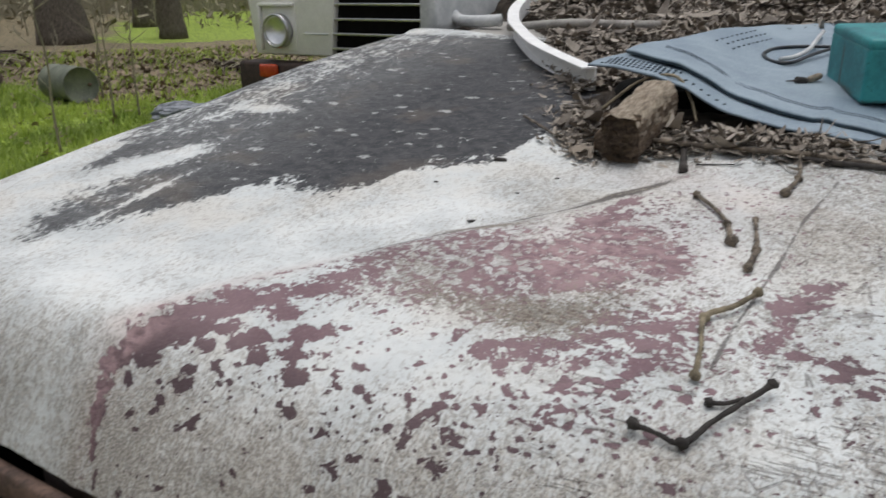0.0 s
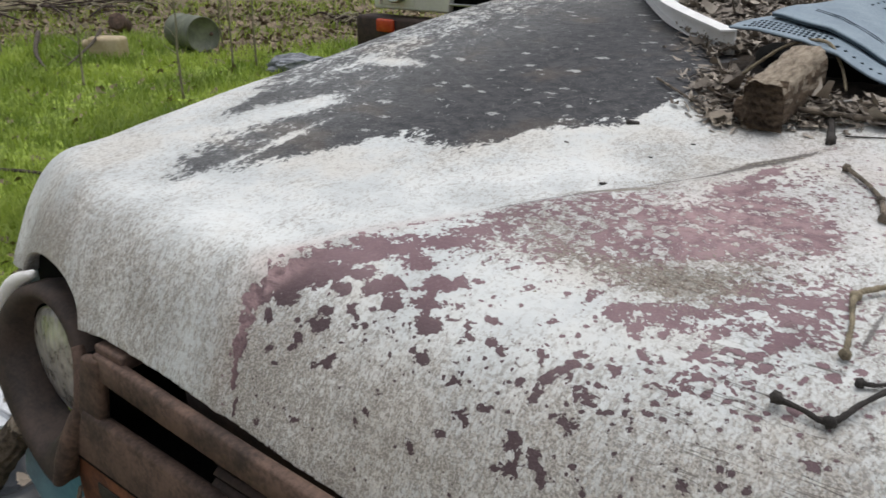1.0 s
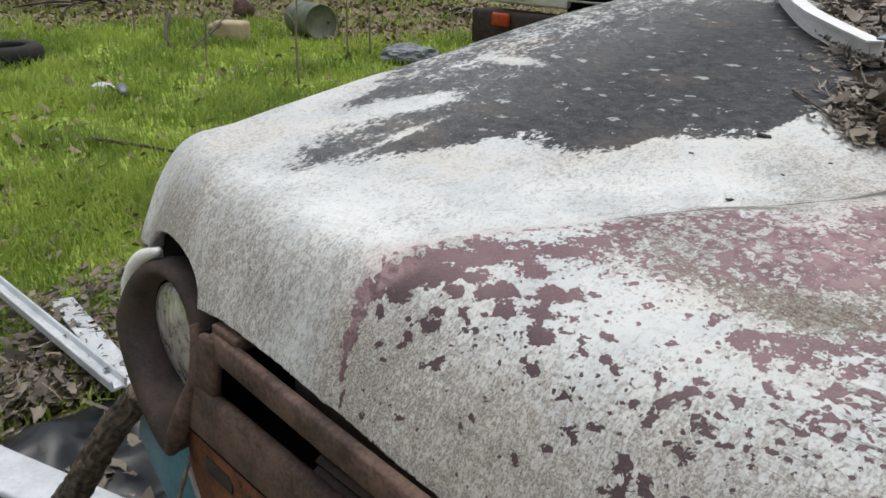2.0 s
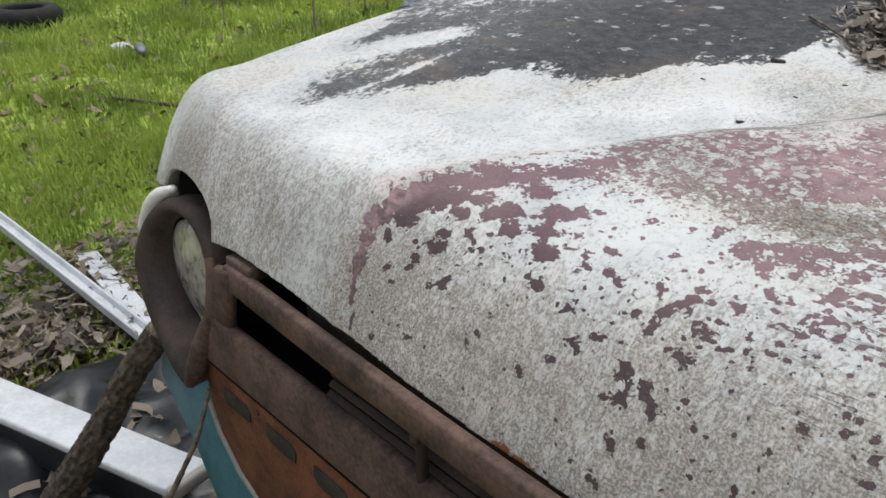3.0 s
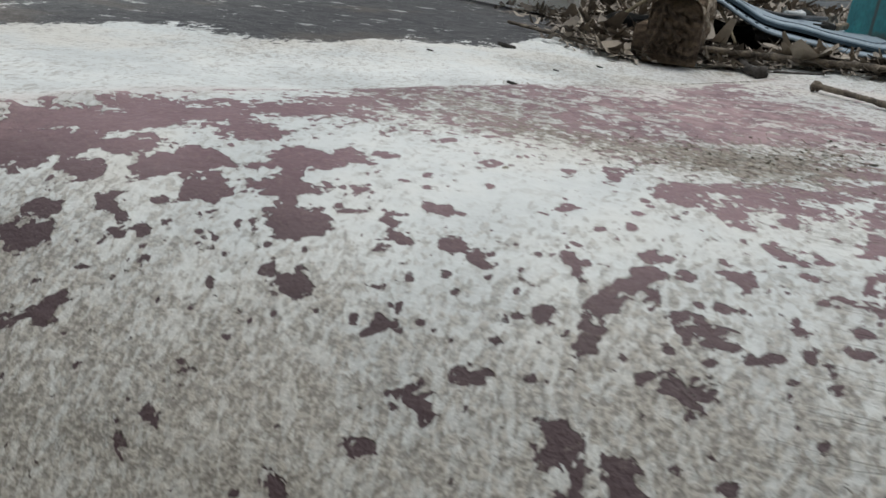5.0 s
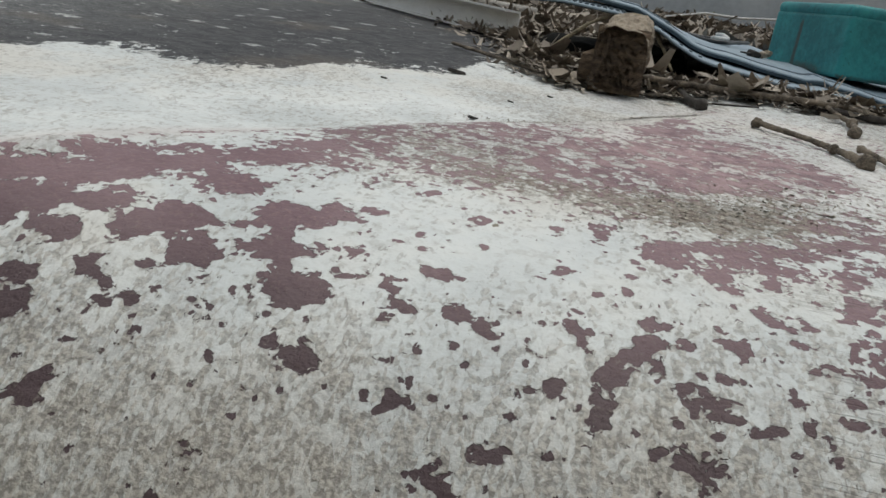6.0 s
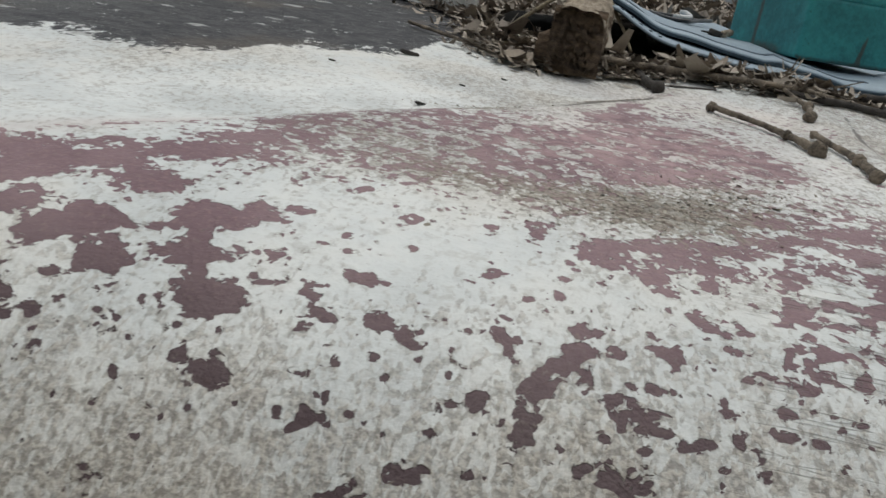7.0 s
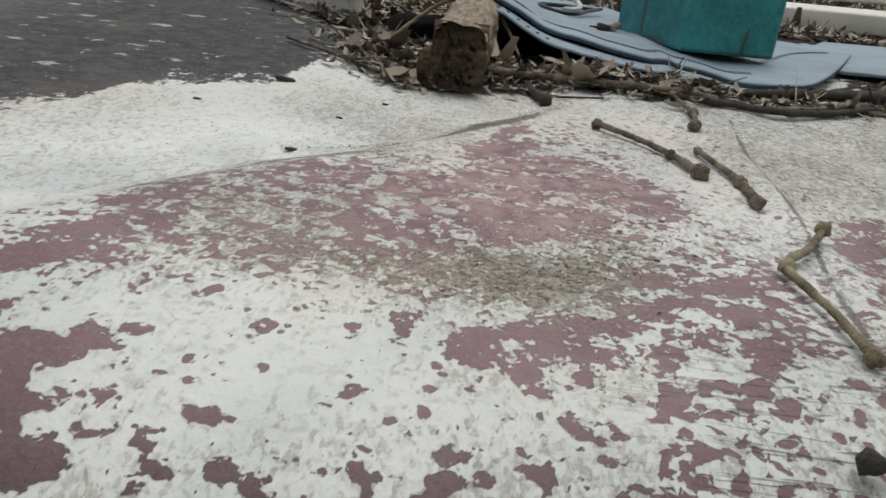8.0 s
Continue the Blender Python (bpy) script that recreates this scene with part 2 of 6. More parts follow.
    put(t, b.inputs["Specular IOR Level"], mth(t, "ADD", mth(t, "SUBTRACT", 0.28, mth(t, "MULTIPLY", dmask, 0.06)), mth(t, "MULTIPLY", smooth_coat, 0.08)))
    h = mth(t, "SUBTRACT", mth(t, "MULTIPLY", fin, 0.5), mth(t, "MULTIPLY", pmask, 0.6))
    h = mth(t, "SUBTRACT", h, mth(t, "MULTIPLY", crack, 0.5))
    bump(t, b, mth(t, "ADD", h, mth(t, "MULTIPLY", mth(t, "MULTIPLY", gmask, grit), 0.6)), 0.9, 0.0022)
    return m


def teal_paint():
    """Scuffed teal enamel with brown runs where the run field is high."""
    m, t, b = mat_new("scuffed_teal_paint")
    v = coords(t)
    a, f = noi(t, v, 16, 5, 0.6), noi(t, v, 140, 3, 0.6)
    k = ramp01(t, mth(t, "ADD", mth(t, "MULTIPLY", a, 0.65), mth(t, "MULTIPLY", f, 0.35)), 0.34, 0.66)
    col = mix(t, k, (0.012, 0.145, 0.165), (0.034, 0.30, 0.31))
    spots = ramp01(t, noi(t, v, 210, 2, 0.5), 0.66, 0.74)
    col = mix(t, mth(t, "MULTIPLY", spots, 0.6), col, (0.012, 0.06, 0.065))
    stain = ramp01(t, mth(t, "ADD", attr(t, "run"), mth(t, "MULTIPLY", mth(t, "SUBTRACT", f, 0.5), 0.9)), 0.15, 0.75)
    col = mix(t, mth(t, "MULTIPLY", stain, 0.8), col, (0.050, 0.042, 0.034))
    t.links.new(col, b.inputs["Base Color"])
    b.inputs["Roughness"].default_value = 0.5
    bump(t, b, f, 0.25, 0.002)
    return m


HOOD = hood_paint()
RUST = simple("rusty_steel", (0.038, 0.025, 0.020), (0.162, 0.102, 0.077), 17, 0.8, 0.0, 0.4, 0.002)
RUST_RED = simple("orange_rust", (0.058, 0.022, 0.012), (0.215, 0.078, 0.033), 18, 0.85, 0.0, 0.4, 0.002)
BEZEL = simple("brown_rusted_bezel", (0.018, 0.014, 0.012), (0.060, 0.040, 0.032), 22, 0.75, 0.0, 0.35, 0.002)
RUST_DARK = simple("dark_rusty_steel", (0.022, 0.015, 0.013), (0.060, 0.036, 0.028), 30, 0.8, 0.0, 0.4, 0.002)
# near-black that paints in the darkness of hollows and gaps
BLACK_VOID = simple("deep_shade_black", (0.003, 0.003, 0.003), (0.007, 0.007, 0.006), 30, 0.95, spec=0.15)
BLUE_PAINT = simple("faded_turquoise_paint", (0.035, 0.16, 0.21), (0.09, 0.27, 0.33), 14, 0.5)
CREAM = simple("weathered_cream_paint", (0.74, 0.73, 0.68), (0.86, 0.85, 0.80), 6, 0.45, fine=90)
PRIMER = simple("grey_primer", (0.30, 0.29, 0.27), (0.45, 0.43, 0.40), 20, 0.7)
CHROME = simple("dull_chrome", (0.45, 0.46, 0.47), (0.62, 0.62, 0.62), 30, 0.28, 1.0, 0.05)
ALU = simple("chalky_aluminium", (0.80, 0.80, 0.79), (0.93, 0.93, 0.92), 24, 0.5, 0.0, 0.1, stretch=(1, 1, 3))
VINYL = simple("light_blue_vinyl", (0.195, 0.258, 0.318), (0.315, 0.390, 0.448), 7, 0.6, fine=260, bstr=0.12, bdist=0.0008)
STITCH = simple("slate_blue_stitching", (0.07, 0.10, 0.13), (0.12, 0.16, 0.20), 60, 0.7)
VINYL_EDGE = simple("dark_blue_vinyl_edge", (0.03, 0.05, 0.065), (0.07, 0.10, 0.12), 30, 0.6)
TEAL = teal_paint()
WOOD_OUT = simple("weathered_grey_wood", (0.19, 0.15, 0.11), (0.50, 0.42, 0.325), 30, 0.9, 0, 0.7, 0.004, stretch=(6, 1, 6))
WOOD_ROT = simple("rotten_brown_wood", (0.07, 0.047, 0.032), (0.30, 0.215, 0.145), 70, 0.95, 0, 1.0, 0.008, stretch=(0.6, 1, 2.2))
WOOD_SIDE = simple("brown_wood_side", (0.09, 0.063, 0.043), (0.29, 0.21, 0.145), 45, 0.95, 0, 0.9, 0.005, stretch=(3, 1, 3))
TWIG = simple("twig_bark", (0.045, 0.036, 0.029), (0.26, 0.215, 0.165), 60, 0.9, 0, 0.7, 0.002)
TWIG_PALE = simple("pale_mossy_twig_bark", (0.10, 0.082, 0.055), (0.33, 0.28, 0.19), 60, 0.9, 0, 0.6, 0.002)
TWIG_DARK = simple("wet_black_twig_bark", (0.018, 0.016, 0.015), (0.06, 0.052, 0.046), 60, 0.85, 0, 0.6, 0.002)
MULCH = simple("dry_leaf_and_bark", (0.060, 0.048, 0.039), (0.48, 0.425, 0.36), 25, 0.9, 0, 0.5, 0.002, islands=0.75)
LITTER_LEAF = simple("dull_dry_leaf", (0.040, 0.032, 0.025), (0.34, 0.29, 0.235), 40, 0.85, 0, 0.5, 0.002, islands=0.8)
HUMUS = simple("dark_leaf_mould", (0.022, 0.016, 0.012), (0.085, 0.064, 0.047), 40, 0.95, 0, 0.9, 0.01)
WHITE_PVC = simple("white_vinyl", (0.52, 0.55, 0.58), (0.70, 0.72, 0.75), 9, 0.4, bstr=0.05)
PLASTIC = simple("black_plastic_sheet", (0.005, 0.007, 0.009), (0.018, 0.022, 0.026), 8, 0.33, bstr=0.3)
BARK = simple("grey_brown_bark", (0.07, 0.06, 0.048), (0.22, 0.185, 0.15), 14, 0.95, 0, 0.9, 0.02, stretch=(3, 3, 0.7))
BARK_LIMB = simple("dark_ridged_bark", (0.026, 0.021, 0.016), (0.185, 0.148, 0.112), 60, 0.95, 0, 0.9, 0.004)
DRUM = simple("grey_green_drum_paint", (0.10, 0.115, 0.085), (0.19, 0.205, 0.15), 5, 0.6)
JUG = simple("tan_plastic", (0.42, 0.33, 0.20), (0.55, 0.46, 0.31), 6, 0.5)
RUBBER = simple("tyre_rubber", (0.010, 0.010, 0.010), (0.028, 0.027, 0.026), 20, 0.8)
GREY_SHEET = simple("grey_crumpled_sheet", (0.06, 0.07, 0.085), (0.30, 0.32, 0.36), 12, 0.55)
HOSE = simple("pale_grey_rubber", (0.42, 0.44, 0.45), (0.62, 0.63, 0.63), 18, 0.5)
DULL_PIPE = simple("dull_grey_plastic", (0.20, 0.185, 0.165), (0.42, 0.40, 0.37), 26, 0.7)
AMBER = simple("amber_red_lens", (0.35, 0.035, 0.012), (0.50, 0.07, 0.02), 30, 0.25)
LEAF_GROUND = simple("fallen_leaves", (0.026, 0.021, 0.016), (0.31, 0.262, 0.21), 6, 0.85, islands=0.9)
LEAF_FAR = simple("weathered_fallen_leaves", (0.11, 0.085, 0.055), (0.33, 0.26, 0.18), 6, 0.9, islands=0.8)
BRUSH = simple("bare_brush", (0.13, 0.12, 0.075), (0.40, 0.36, 0.26), 8, 0.95, islands=0.6)


def grass_material():
    m, t, b = mat_new("spring_grass")
    g = t.nodes.new("ShaderNodeNewGeometry")
    v = coords(t)
    k = mth(t, "ADD", mth(t, "MULTIPLY", g.outputs["Random Per Island"], 0.35), mth(t, "MULTIPLY", ramp01(t, noi(t, v, 1.1, 4), 0.35, 0.65), 0.6))
    c = mix(t, k, (0.14, 0.22, 0.035), (0.47, 0.57, 0.11))
    t.links.new(c, b.inputs["Base Color"])
    b.inputs["Roughness"].default_value = 0.6
    tr = t.nodes.new("ShaderNodeBsdfTranslucent")
    t.links.new(c, tr.inputs["Color"])
    ms = t.nodes.new("ShaderNodeMixShader")
    ms.inputs[0].default_value = 0.45
    t.links.new(b.outputs[0], ms.inputs[1])
    t.links.new(tr.outputs[0], ms.inputs[2])
    t.links.new(ms.outputs[0], t.nodes["Material Output"].inputs["Surface"])
    return m


def ground_material():
    m, t, b = mat_new("grass_and_leaf_ground")
    v = coords(t)
    turf = mix(t, ramp01(t, noi(t, v, 9, 6, 0.7), 0.38, 0.62), (0.16, 0.22, 0.04), (0.38, 0.50, 0.08))
    soil = mix(t, ramp01(t, noi(t, v, 14, 6, 0.7), 0.38, 0.62), (0.10, 0.085, 0.05), (0.33, 0.27, 0.17))
    k = ramp01(t, mth(t, "ADD", attr(t, "lawn"), mth(t, "MULTIPLY", mth(t, "SUBTRACT", noi(t, v, 2.2, 5, 0.65), 0.5), 1.6)), 0.38, 0.62)
    t.links.new(mix(t, k, soil, turf), b.inputs["Base Color"])
    b.inputs["Roughness"].default_value = 0.95
    bump(t, b, noi(t, v, 30, 5, 0.7), 0.7, 0.03)
    return m


def lens_material():
    """Fluted old lamp glass over its reflector."""
    m, t, b = mat_new("headlamp_glass")
    w = t.nodes.new("ShaderNodeTexWave")
    w.inputs["Scale"].default_value = 22
    w.inputs["Distortion"].default_value = 2.5
    v = coords(t)
    t.links.new(v, w.inputs["Vector"])
    d = noi(t, v, 30, 4, 0.6)
    t.links.new(mix(t, ramp01(t, d, 0.35, 0.65), (0.26, 0.25, 0.23), (0.60, 0.59, 0.57)), b.inputs["Base Color"])
    b.inputs["Metallic"].default_value = 0.25
    put(t, b.inputs["Roughness"], mth(t, "ADD", 0.12, mth(t, "MULTIPLY", d, 0.35)))
    b.inputs["Coat Weight"].default_value = 0.5
    bump(t, b, mth(t, "ADD", w.outputs["Fac"], mth(t, "MULTIPLY", noi(t, v, 14, 2), 2.0)), 0.35, 0.004)
    return m


GRASS, GROUND, LENS = grass_material(), ground_material(), lens_material()
REFLECTOR = simple("bright_lamp_reflector", (0.70, 0.71, 0.72), (0.85, 0.85, 0.85), 30, 0.38, 1.0, 0.03)
CRUMB = simple("grey_brown_crumbs", (0.20, 0.17, 0.13), (0.52, 0.49, 0.42), 60, 0.9, 0, 0.4, 0.001, islands=0.85)
CAB_GREY = simple("dull_blue_grey_paint", (0.42, 0.46, 0.50), (0.58, 0.62, 0.66), 5, 0.55)
SLOT = simple("dull_dark_slot", (0.018, 0.017, 0.013), (0.050, 0.044, 0.032), 30, 0.9)

# ---------- mesh helpers ----------
def link_mesh(name, me, mats, parent=None, label="", smooth=True):
    for mm in (mats if isinstance(mats, (list, tuple)) else [mats]):
        me.materials.append(mm)
    if smooth:
        me.polygons.foreach_set("use_smooth", [True] * len(me.polygons))
    ob = new(name, me)
    if parent:
        ob.parent = parent
    if label:
        ob["label"] = label
    return ob


def part(name, bm, material, parent=None, label="", smooth=True):
    """One mesh object from a bmesh, under a thing or a part."""
    me = bpy.data.meshes.new(name)
    bm.to_mesh(me)
    bm.free()
    return link_mesh(name, me, material, parent, label, smooth)


def grid_mesh(name, V, material, parent=None, label=""):
    """V: array rows x columns x 3."""
    r, c = V.shape[:2]
    me = bpy.data.meshes.new(name)
    idx = np.arange(r * c).reshape(r, c)
    f = np.stack([idx[:-1, :-1], idx[:-1, 1:], idx[1:, 1:], idx[1:, :-1]], -1).reshape(-1, 4)
    me.from_pydata(V.reshape(-1, 3).tolist(), [], f.tolist())
    return link_mesh(name, me, material, parent, label)


def bm_box(sx, sy, sz, m=None, bev=0.004, seg=2):
    bm = bmesh.new()
    bmesh.ops.create_cube(bm, size=1.0, matrix=Matrix.Diagonal((sx, sy, sz, 1)))
    if bev:
        bmesh.ops.bevel(bm, geom=bm.edges[:], offset=bev, segments=seg, affect="EDGES", profile=0.5)
    if m is not None:
        bm.transform(m)
    return bm


def join(*bms):
    out = bms[0]
    for b in bms[1:]:
        me = bpy.data.meshes.new("tmp")
        b.to_mesh(me)
        b.free()
        out.from_mesh(me)
        bpy.data.meshes.remove(me)
    return out


def spline(pts, n):
    """n points along a Catmull-Rom curve through pts."""
    P = np.array(pts, float)
    P = np.vstack([2 * P[0] - P[1], P, 2 * P[-1] - P[-2]])
    out = []
    for k in np.linspace(0, len(P) - 3 - 1e-6, n):
        i, t = int(k), k - int(k)
        a, b, c, d = P[i:i + 4]
        out.append(0.5 * (2 * b + (c - a) * t + (2 * a - 5 * b + 4 * c - d) * t * t + (3 * b - a - 3 * c + d) * t ** 3))
    return np.array(out)


def bm_tube(pts, radius, sides=8, n=None, wob=0.0, seed=0, caps=True):
    """A tube along a curve; radius: a number or one for each control point."""
    rng = np.random.default_rng(seed)
    P = spline(pts, n or max(2, 5 * len(pts))) if len(pts) > 2 else np.linspace(pts[0], pts[1], n or 6)
    R = np.interp(np.linspace(0, 1, len(P)), np.linspace(0, 1, np.size(radius)), np.atleast_1d(radius)) if np.size(radius) > 1 else np.full(len(P), float(np.atleast_1d(radius)[0]))
    bm = bmesh.new()
    rings = []
    up = Vector((0.13, 0.21, 1)).normalized()
    for i, p in enumerate(P):
        d = Vector(P[min(i + 1, len(P) - 1)] - P[max(i - 1, 0)]).normalized()
        a = d.cross(up).normalized()
        b = d.cross(a)
        ring = []
        for k in range(sides):
            w = 2 * math.pi * k / sides
            r = R[i] * (1 + wob * rng.uniform(-1, 1))
            ring.append(bm.verts.new(Vector(p) + a * (r * math.cos(w)) + b * (r * math.sin(w))))
        rings.append(ring)
    for u, v in zip(rings, rings[1:]):
        for k in range(sides):
            bm.faces.new((u[k], u[(k + 1) % sides], v[(k + 1) % sides], v[k]))
    if caps:
        bm.faces.new(rings[0][::-1])
        bm.faces.new(rings[-1])
    return bm


def ridged(bm, sides, deep, seed):
    """Long bark ridges pressed into a tube of so many sides."""
    r = random.Random(seed)
    f = [r.uniform(0, 6.3) for _ in range(6)]
    vs = list(bm.verts)
    for k in range(len(vs) // sides):
        ring = vs[k * sides:(k + 1) * sides]
        mid = sum((v.co for v in ring), Vector()) / sides
        for j, v in enumerate(ring):
            a = 2 * math.pi * j / sides
            w = math.sin(9 * a + f[0] + 1.6 * math.sin(.35 * k + f[1])) + .7 * math.sin(14 * a + f[2] + 2.0 * math.sin(.22 * k + f[3])) + .6 * math.sin(.9 * k + 3 * a + f[4])
            v.co = mid + (v.co - mid) * (1 + deep * w)
    return bm


def bm_lathe(prof, seg=32, m=None):
    """prof: (radius, height) pairs turned round z."""
    bm = bmesh.new()
    rings = []
    for r, z in prof:
        rings.append([bm.verts.new((r * math.cos(2 * math.pi * k / seg), r * math.sin(2 * math.pi * k / seg), z)) for k in range(seg)])
    for u, v in zip(rings, rings[1:]):
        for k in range(seg):
            bm.faces.new((u[k], u[(k + 1) % seg], v[(k + 1) % seg], v[k]))
    bm.faces.new(rings[0][::-1])
    bm.faces.new(rings[-1])
    bmesh.ops.recalc_face_normals(bm, faces=bm.faces[:])
    if m is not None:
        bm.transform(m)
    return bm


def bm_sweep(section, path, closed=True):
    """A section of (a, h) pairs swept along a path: a is sideways (horizontal), h is up."""
    P = np.array(path, float)
    bm = bmesh.new()
    rings = []
    for i, p in enumerate(P):
        d = Vector(P[min(i + 1, len(P) - 1)] - P[max(i - 1, 0)])
        d.z = 0
        s = Vector((d.y, -d.x, 0)).normalized()
        rings.append([bm.verts.new(Vector(p) + s * a + Vector((0, 0, h))) for a, h in section])
    k = len(section)
    for u, v in zip(rings, rings[1:]):
        for j in range(k if closed else k - 1):
            bm.faces.new((u[j], u[(j + 1) % k], v[(j + 1) % k], v[j]))
    if closed:
        bm.faces.new(rings[0][::-1])
        bm.faces.new(rings[-1])
    bmesh.ops.recalc_face_normals(bm, faces=bm.faces[:])
    return bm


def bm_prism(outline, y0, y1, bev=0.0):
    """An outline of (x, z) pairs, extruded from y0 to y1."""
    bm = bmesh.new()
    a = [bm.verts.new((x, y0, z)) for x, z in outline]
    b = [bm.verts.new((x, y1, z)) for x, z in outline]
    n = len(a)
    bm.faces.new(a)
    bm.faces.new(b[::-1])
    for i in range(n):
        bm.faces.new((a[i], b[i], b[(i + 1) % n], a[(i + 1) % n]))
    bmesh.ops.recalc_face_normals(bm, faces=bm.faces[:])
    if bev:
        bmesh.ops.bevel(bm, geom=bm.edges[:], offset=bev, segments=2, affect="EDGES", profile=0.5)
    return bm


def group(name, label, category, **kw):
    return tagged(new(name), label, category, **kw)


def strips(name, V, material, parent=None, label=""):
    """Many small bent strips: V is pieces x rows x columns x 3."""
    n, r, c = V.shape[:3]
    me = bpy.data.meshes.new(name)
    me.vertices.add(n * r * c)
    me.vertices.foreach_set("co", V.reshape(-1).astype(np.float32))
    base = (np.arange(n) * r * c)[:, None, None, None] + (np.arange(r - 1) * c)[None, :, None, None] + np.arange(c - 1)[None, None, :, None] + np.array([0, 1, c + 1, c])[None, None, None, :]
    q = base.reshape(-1).astype(np.int32)
    me.loops.add(len(q))
    me.loops.foreach_set("vertex_index", q)
    me.polygons.add(len(q) // 4)
    me.polygons.foreach_set("loop_start", np.arange(0, len(q), 4, dtype=np.int32))
    me.update(calc_edges=True)
    return link_mesh(name, me, material, parent, label)


def ss(v, a, b):
    k = np.clip((v - a) / (b - a), 0, 1)
    return k * k * (3 - 2 * k)


# ---------- the hood's form ----------
PROFILE_Y = [-.200, -.19, -.172, -.155, -.128, -.1, -.07, -.03, .03, .12, .25, .45, .6, .8, 1.0, 1.3, 1.5, 2.0, 3.0]
PROFILE_Z = [.855, .885, .918, .945, .975, .997, 1.013, 1.028, 1.042, 1.056, 1.075, 1.1, 1.123, 1.15, 1.172, 1.198, 1.212, 1.245, 1.31]
smooth_profile = spline(list(zip(PROFILE_Y, PROFILE_Z)), 4000)
fine_y = np.linspace(-.2, 3.0, 6401)
fine_z = np.interp(fine_y, smooth_profile[:, 0], smooth_profile[:, 1])
HALF, REAR = 1.13, 1.335


def fold_x(y):
    """How far out the fold of the centre panel lies."""
    return np.interp(y, [-.2, -.13, -.1, -.06, -.01, .024, .06, .1, .136, .17, .205, .25, .31, .37, .426, .6, 1.3], [.53, .55, .547, .519, .486, .455, .427, .402, .375, .345, .312, .262, .21, .174, .13, .1, .08])


def hood_z(x, y):
    ax = np.abs(x)
    q = y - .07 * np.clip((ax - .78) / .3, 0, 1) ** 2
    z = np.interp(q, fine_y, fine_z)
    s = 1 / (1 + np.exp(-(ax - fold_x(y)) / .012))
    z = z + s * (.030 * np.exp(-((q + .122) / .064) ** 2) - .012 * np.clip((y - .02) / .1, 0, 1) * np.exp(-np.maximum(ax - fold_x(y), 0) / .25))
    z = z + .006 * np.exp(-((ax - fold_x(y) + .006) / .011) ** 2) * ss(-y, -.02, .05) * (1 + .5 * np.sin(95 * y) * np.sin(61 * y + 1))
    z = z + .004 * np.exp(-((x - .03) / .010) ** 2) * ss(y, -.05, .1)
    z = z + .014 * ss(ax, .72, 1.0)
    d = np.clip((ax - 1.06) / .07, 0, 1)
    return z - .05 * (1 - np.sqrt(1 - d * d))


def blob(x, y, cx, cy, rx, ry, amp, turn=0.0):
    c, s = math.cos(radians(turn)), math.sin(radians(turn))
    u, v = (x - cx) * c + (y - cy) * s, -(x - cx) * s + (y - cy) * c
    return amp * np.exp(-((u / rx) ** 2 + (v / ry) ** 2))


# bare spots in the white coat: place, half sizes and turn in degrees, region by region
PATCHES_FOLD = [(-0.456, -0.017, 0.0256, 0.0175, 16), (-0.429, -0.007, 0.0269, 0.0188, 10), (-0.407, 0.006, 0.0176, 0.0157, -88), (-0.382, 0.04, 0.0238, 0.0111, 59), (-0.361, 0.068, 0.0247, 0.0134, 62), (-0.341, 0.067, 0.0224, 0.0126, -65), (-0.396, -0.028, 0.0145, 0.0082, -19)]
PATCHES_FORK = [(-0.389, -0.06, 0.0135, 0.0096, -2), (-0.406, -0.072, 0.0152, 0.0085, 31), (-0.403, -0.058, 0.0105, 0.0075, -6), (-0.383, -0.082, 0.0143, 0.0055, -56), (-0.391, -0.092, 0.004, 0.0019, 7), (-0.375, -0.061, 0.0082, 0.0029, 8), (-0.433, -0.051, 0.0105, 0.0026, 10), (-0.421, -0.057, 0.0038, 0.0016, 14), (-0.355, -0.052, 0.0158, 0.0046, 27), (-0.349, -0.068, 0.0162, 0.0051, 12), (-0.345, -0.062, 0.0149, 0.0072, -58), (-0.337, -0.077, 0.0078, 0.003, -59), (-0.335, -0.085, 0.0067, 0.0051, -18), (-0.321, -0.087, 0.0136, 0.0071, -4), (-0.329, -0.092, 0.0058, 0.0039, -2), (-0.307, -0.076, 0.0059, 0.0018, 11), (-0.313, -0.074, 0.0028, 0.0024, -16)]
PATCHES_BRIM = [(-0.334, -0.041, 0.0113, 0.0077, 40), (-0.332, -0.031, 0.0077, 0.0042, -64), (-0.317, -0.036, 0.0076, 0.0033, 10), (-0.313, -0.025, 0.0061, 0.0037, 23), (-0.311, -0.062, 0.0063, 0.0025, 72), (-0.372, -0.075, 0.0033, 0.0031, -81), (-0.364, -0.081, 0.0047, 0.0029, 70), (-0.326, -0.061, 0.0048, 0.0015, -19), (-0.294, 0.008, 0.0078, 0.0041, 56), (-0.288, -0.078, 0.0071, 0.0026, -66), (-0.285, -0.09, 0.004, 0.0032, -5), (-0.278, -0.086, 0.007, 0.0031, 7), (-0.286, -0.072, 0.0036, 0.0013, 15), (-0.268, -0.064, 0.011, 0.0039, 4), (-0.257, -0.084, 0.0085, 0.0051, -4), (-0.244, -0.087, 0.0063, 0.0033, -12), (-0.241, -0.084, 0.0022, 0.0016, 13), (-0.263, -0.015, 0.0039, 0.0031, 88)]
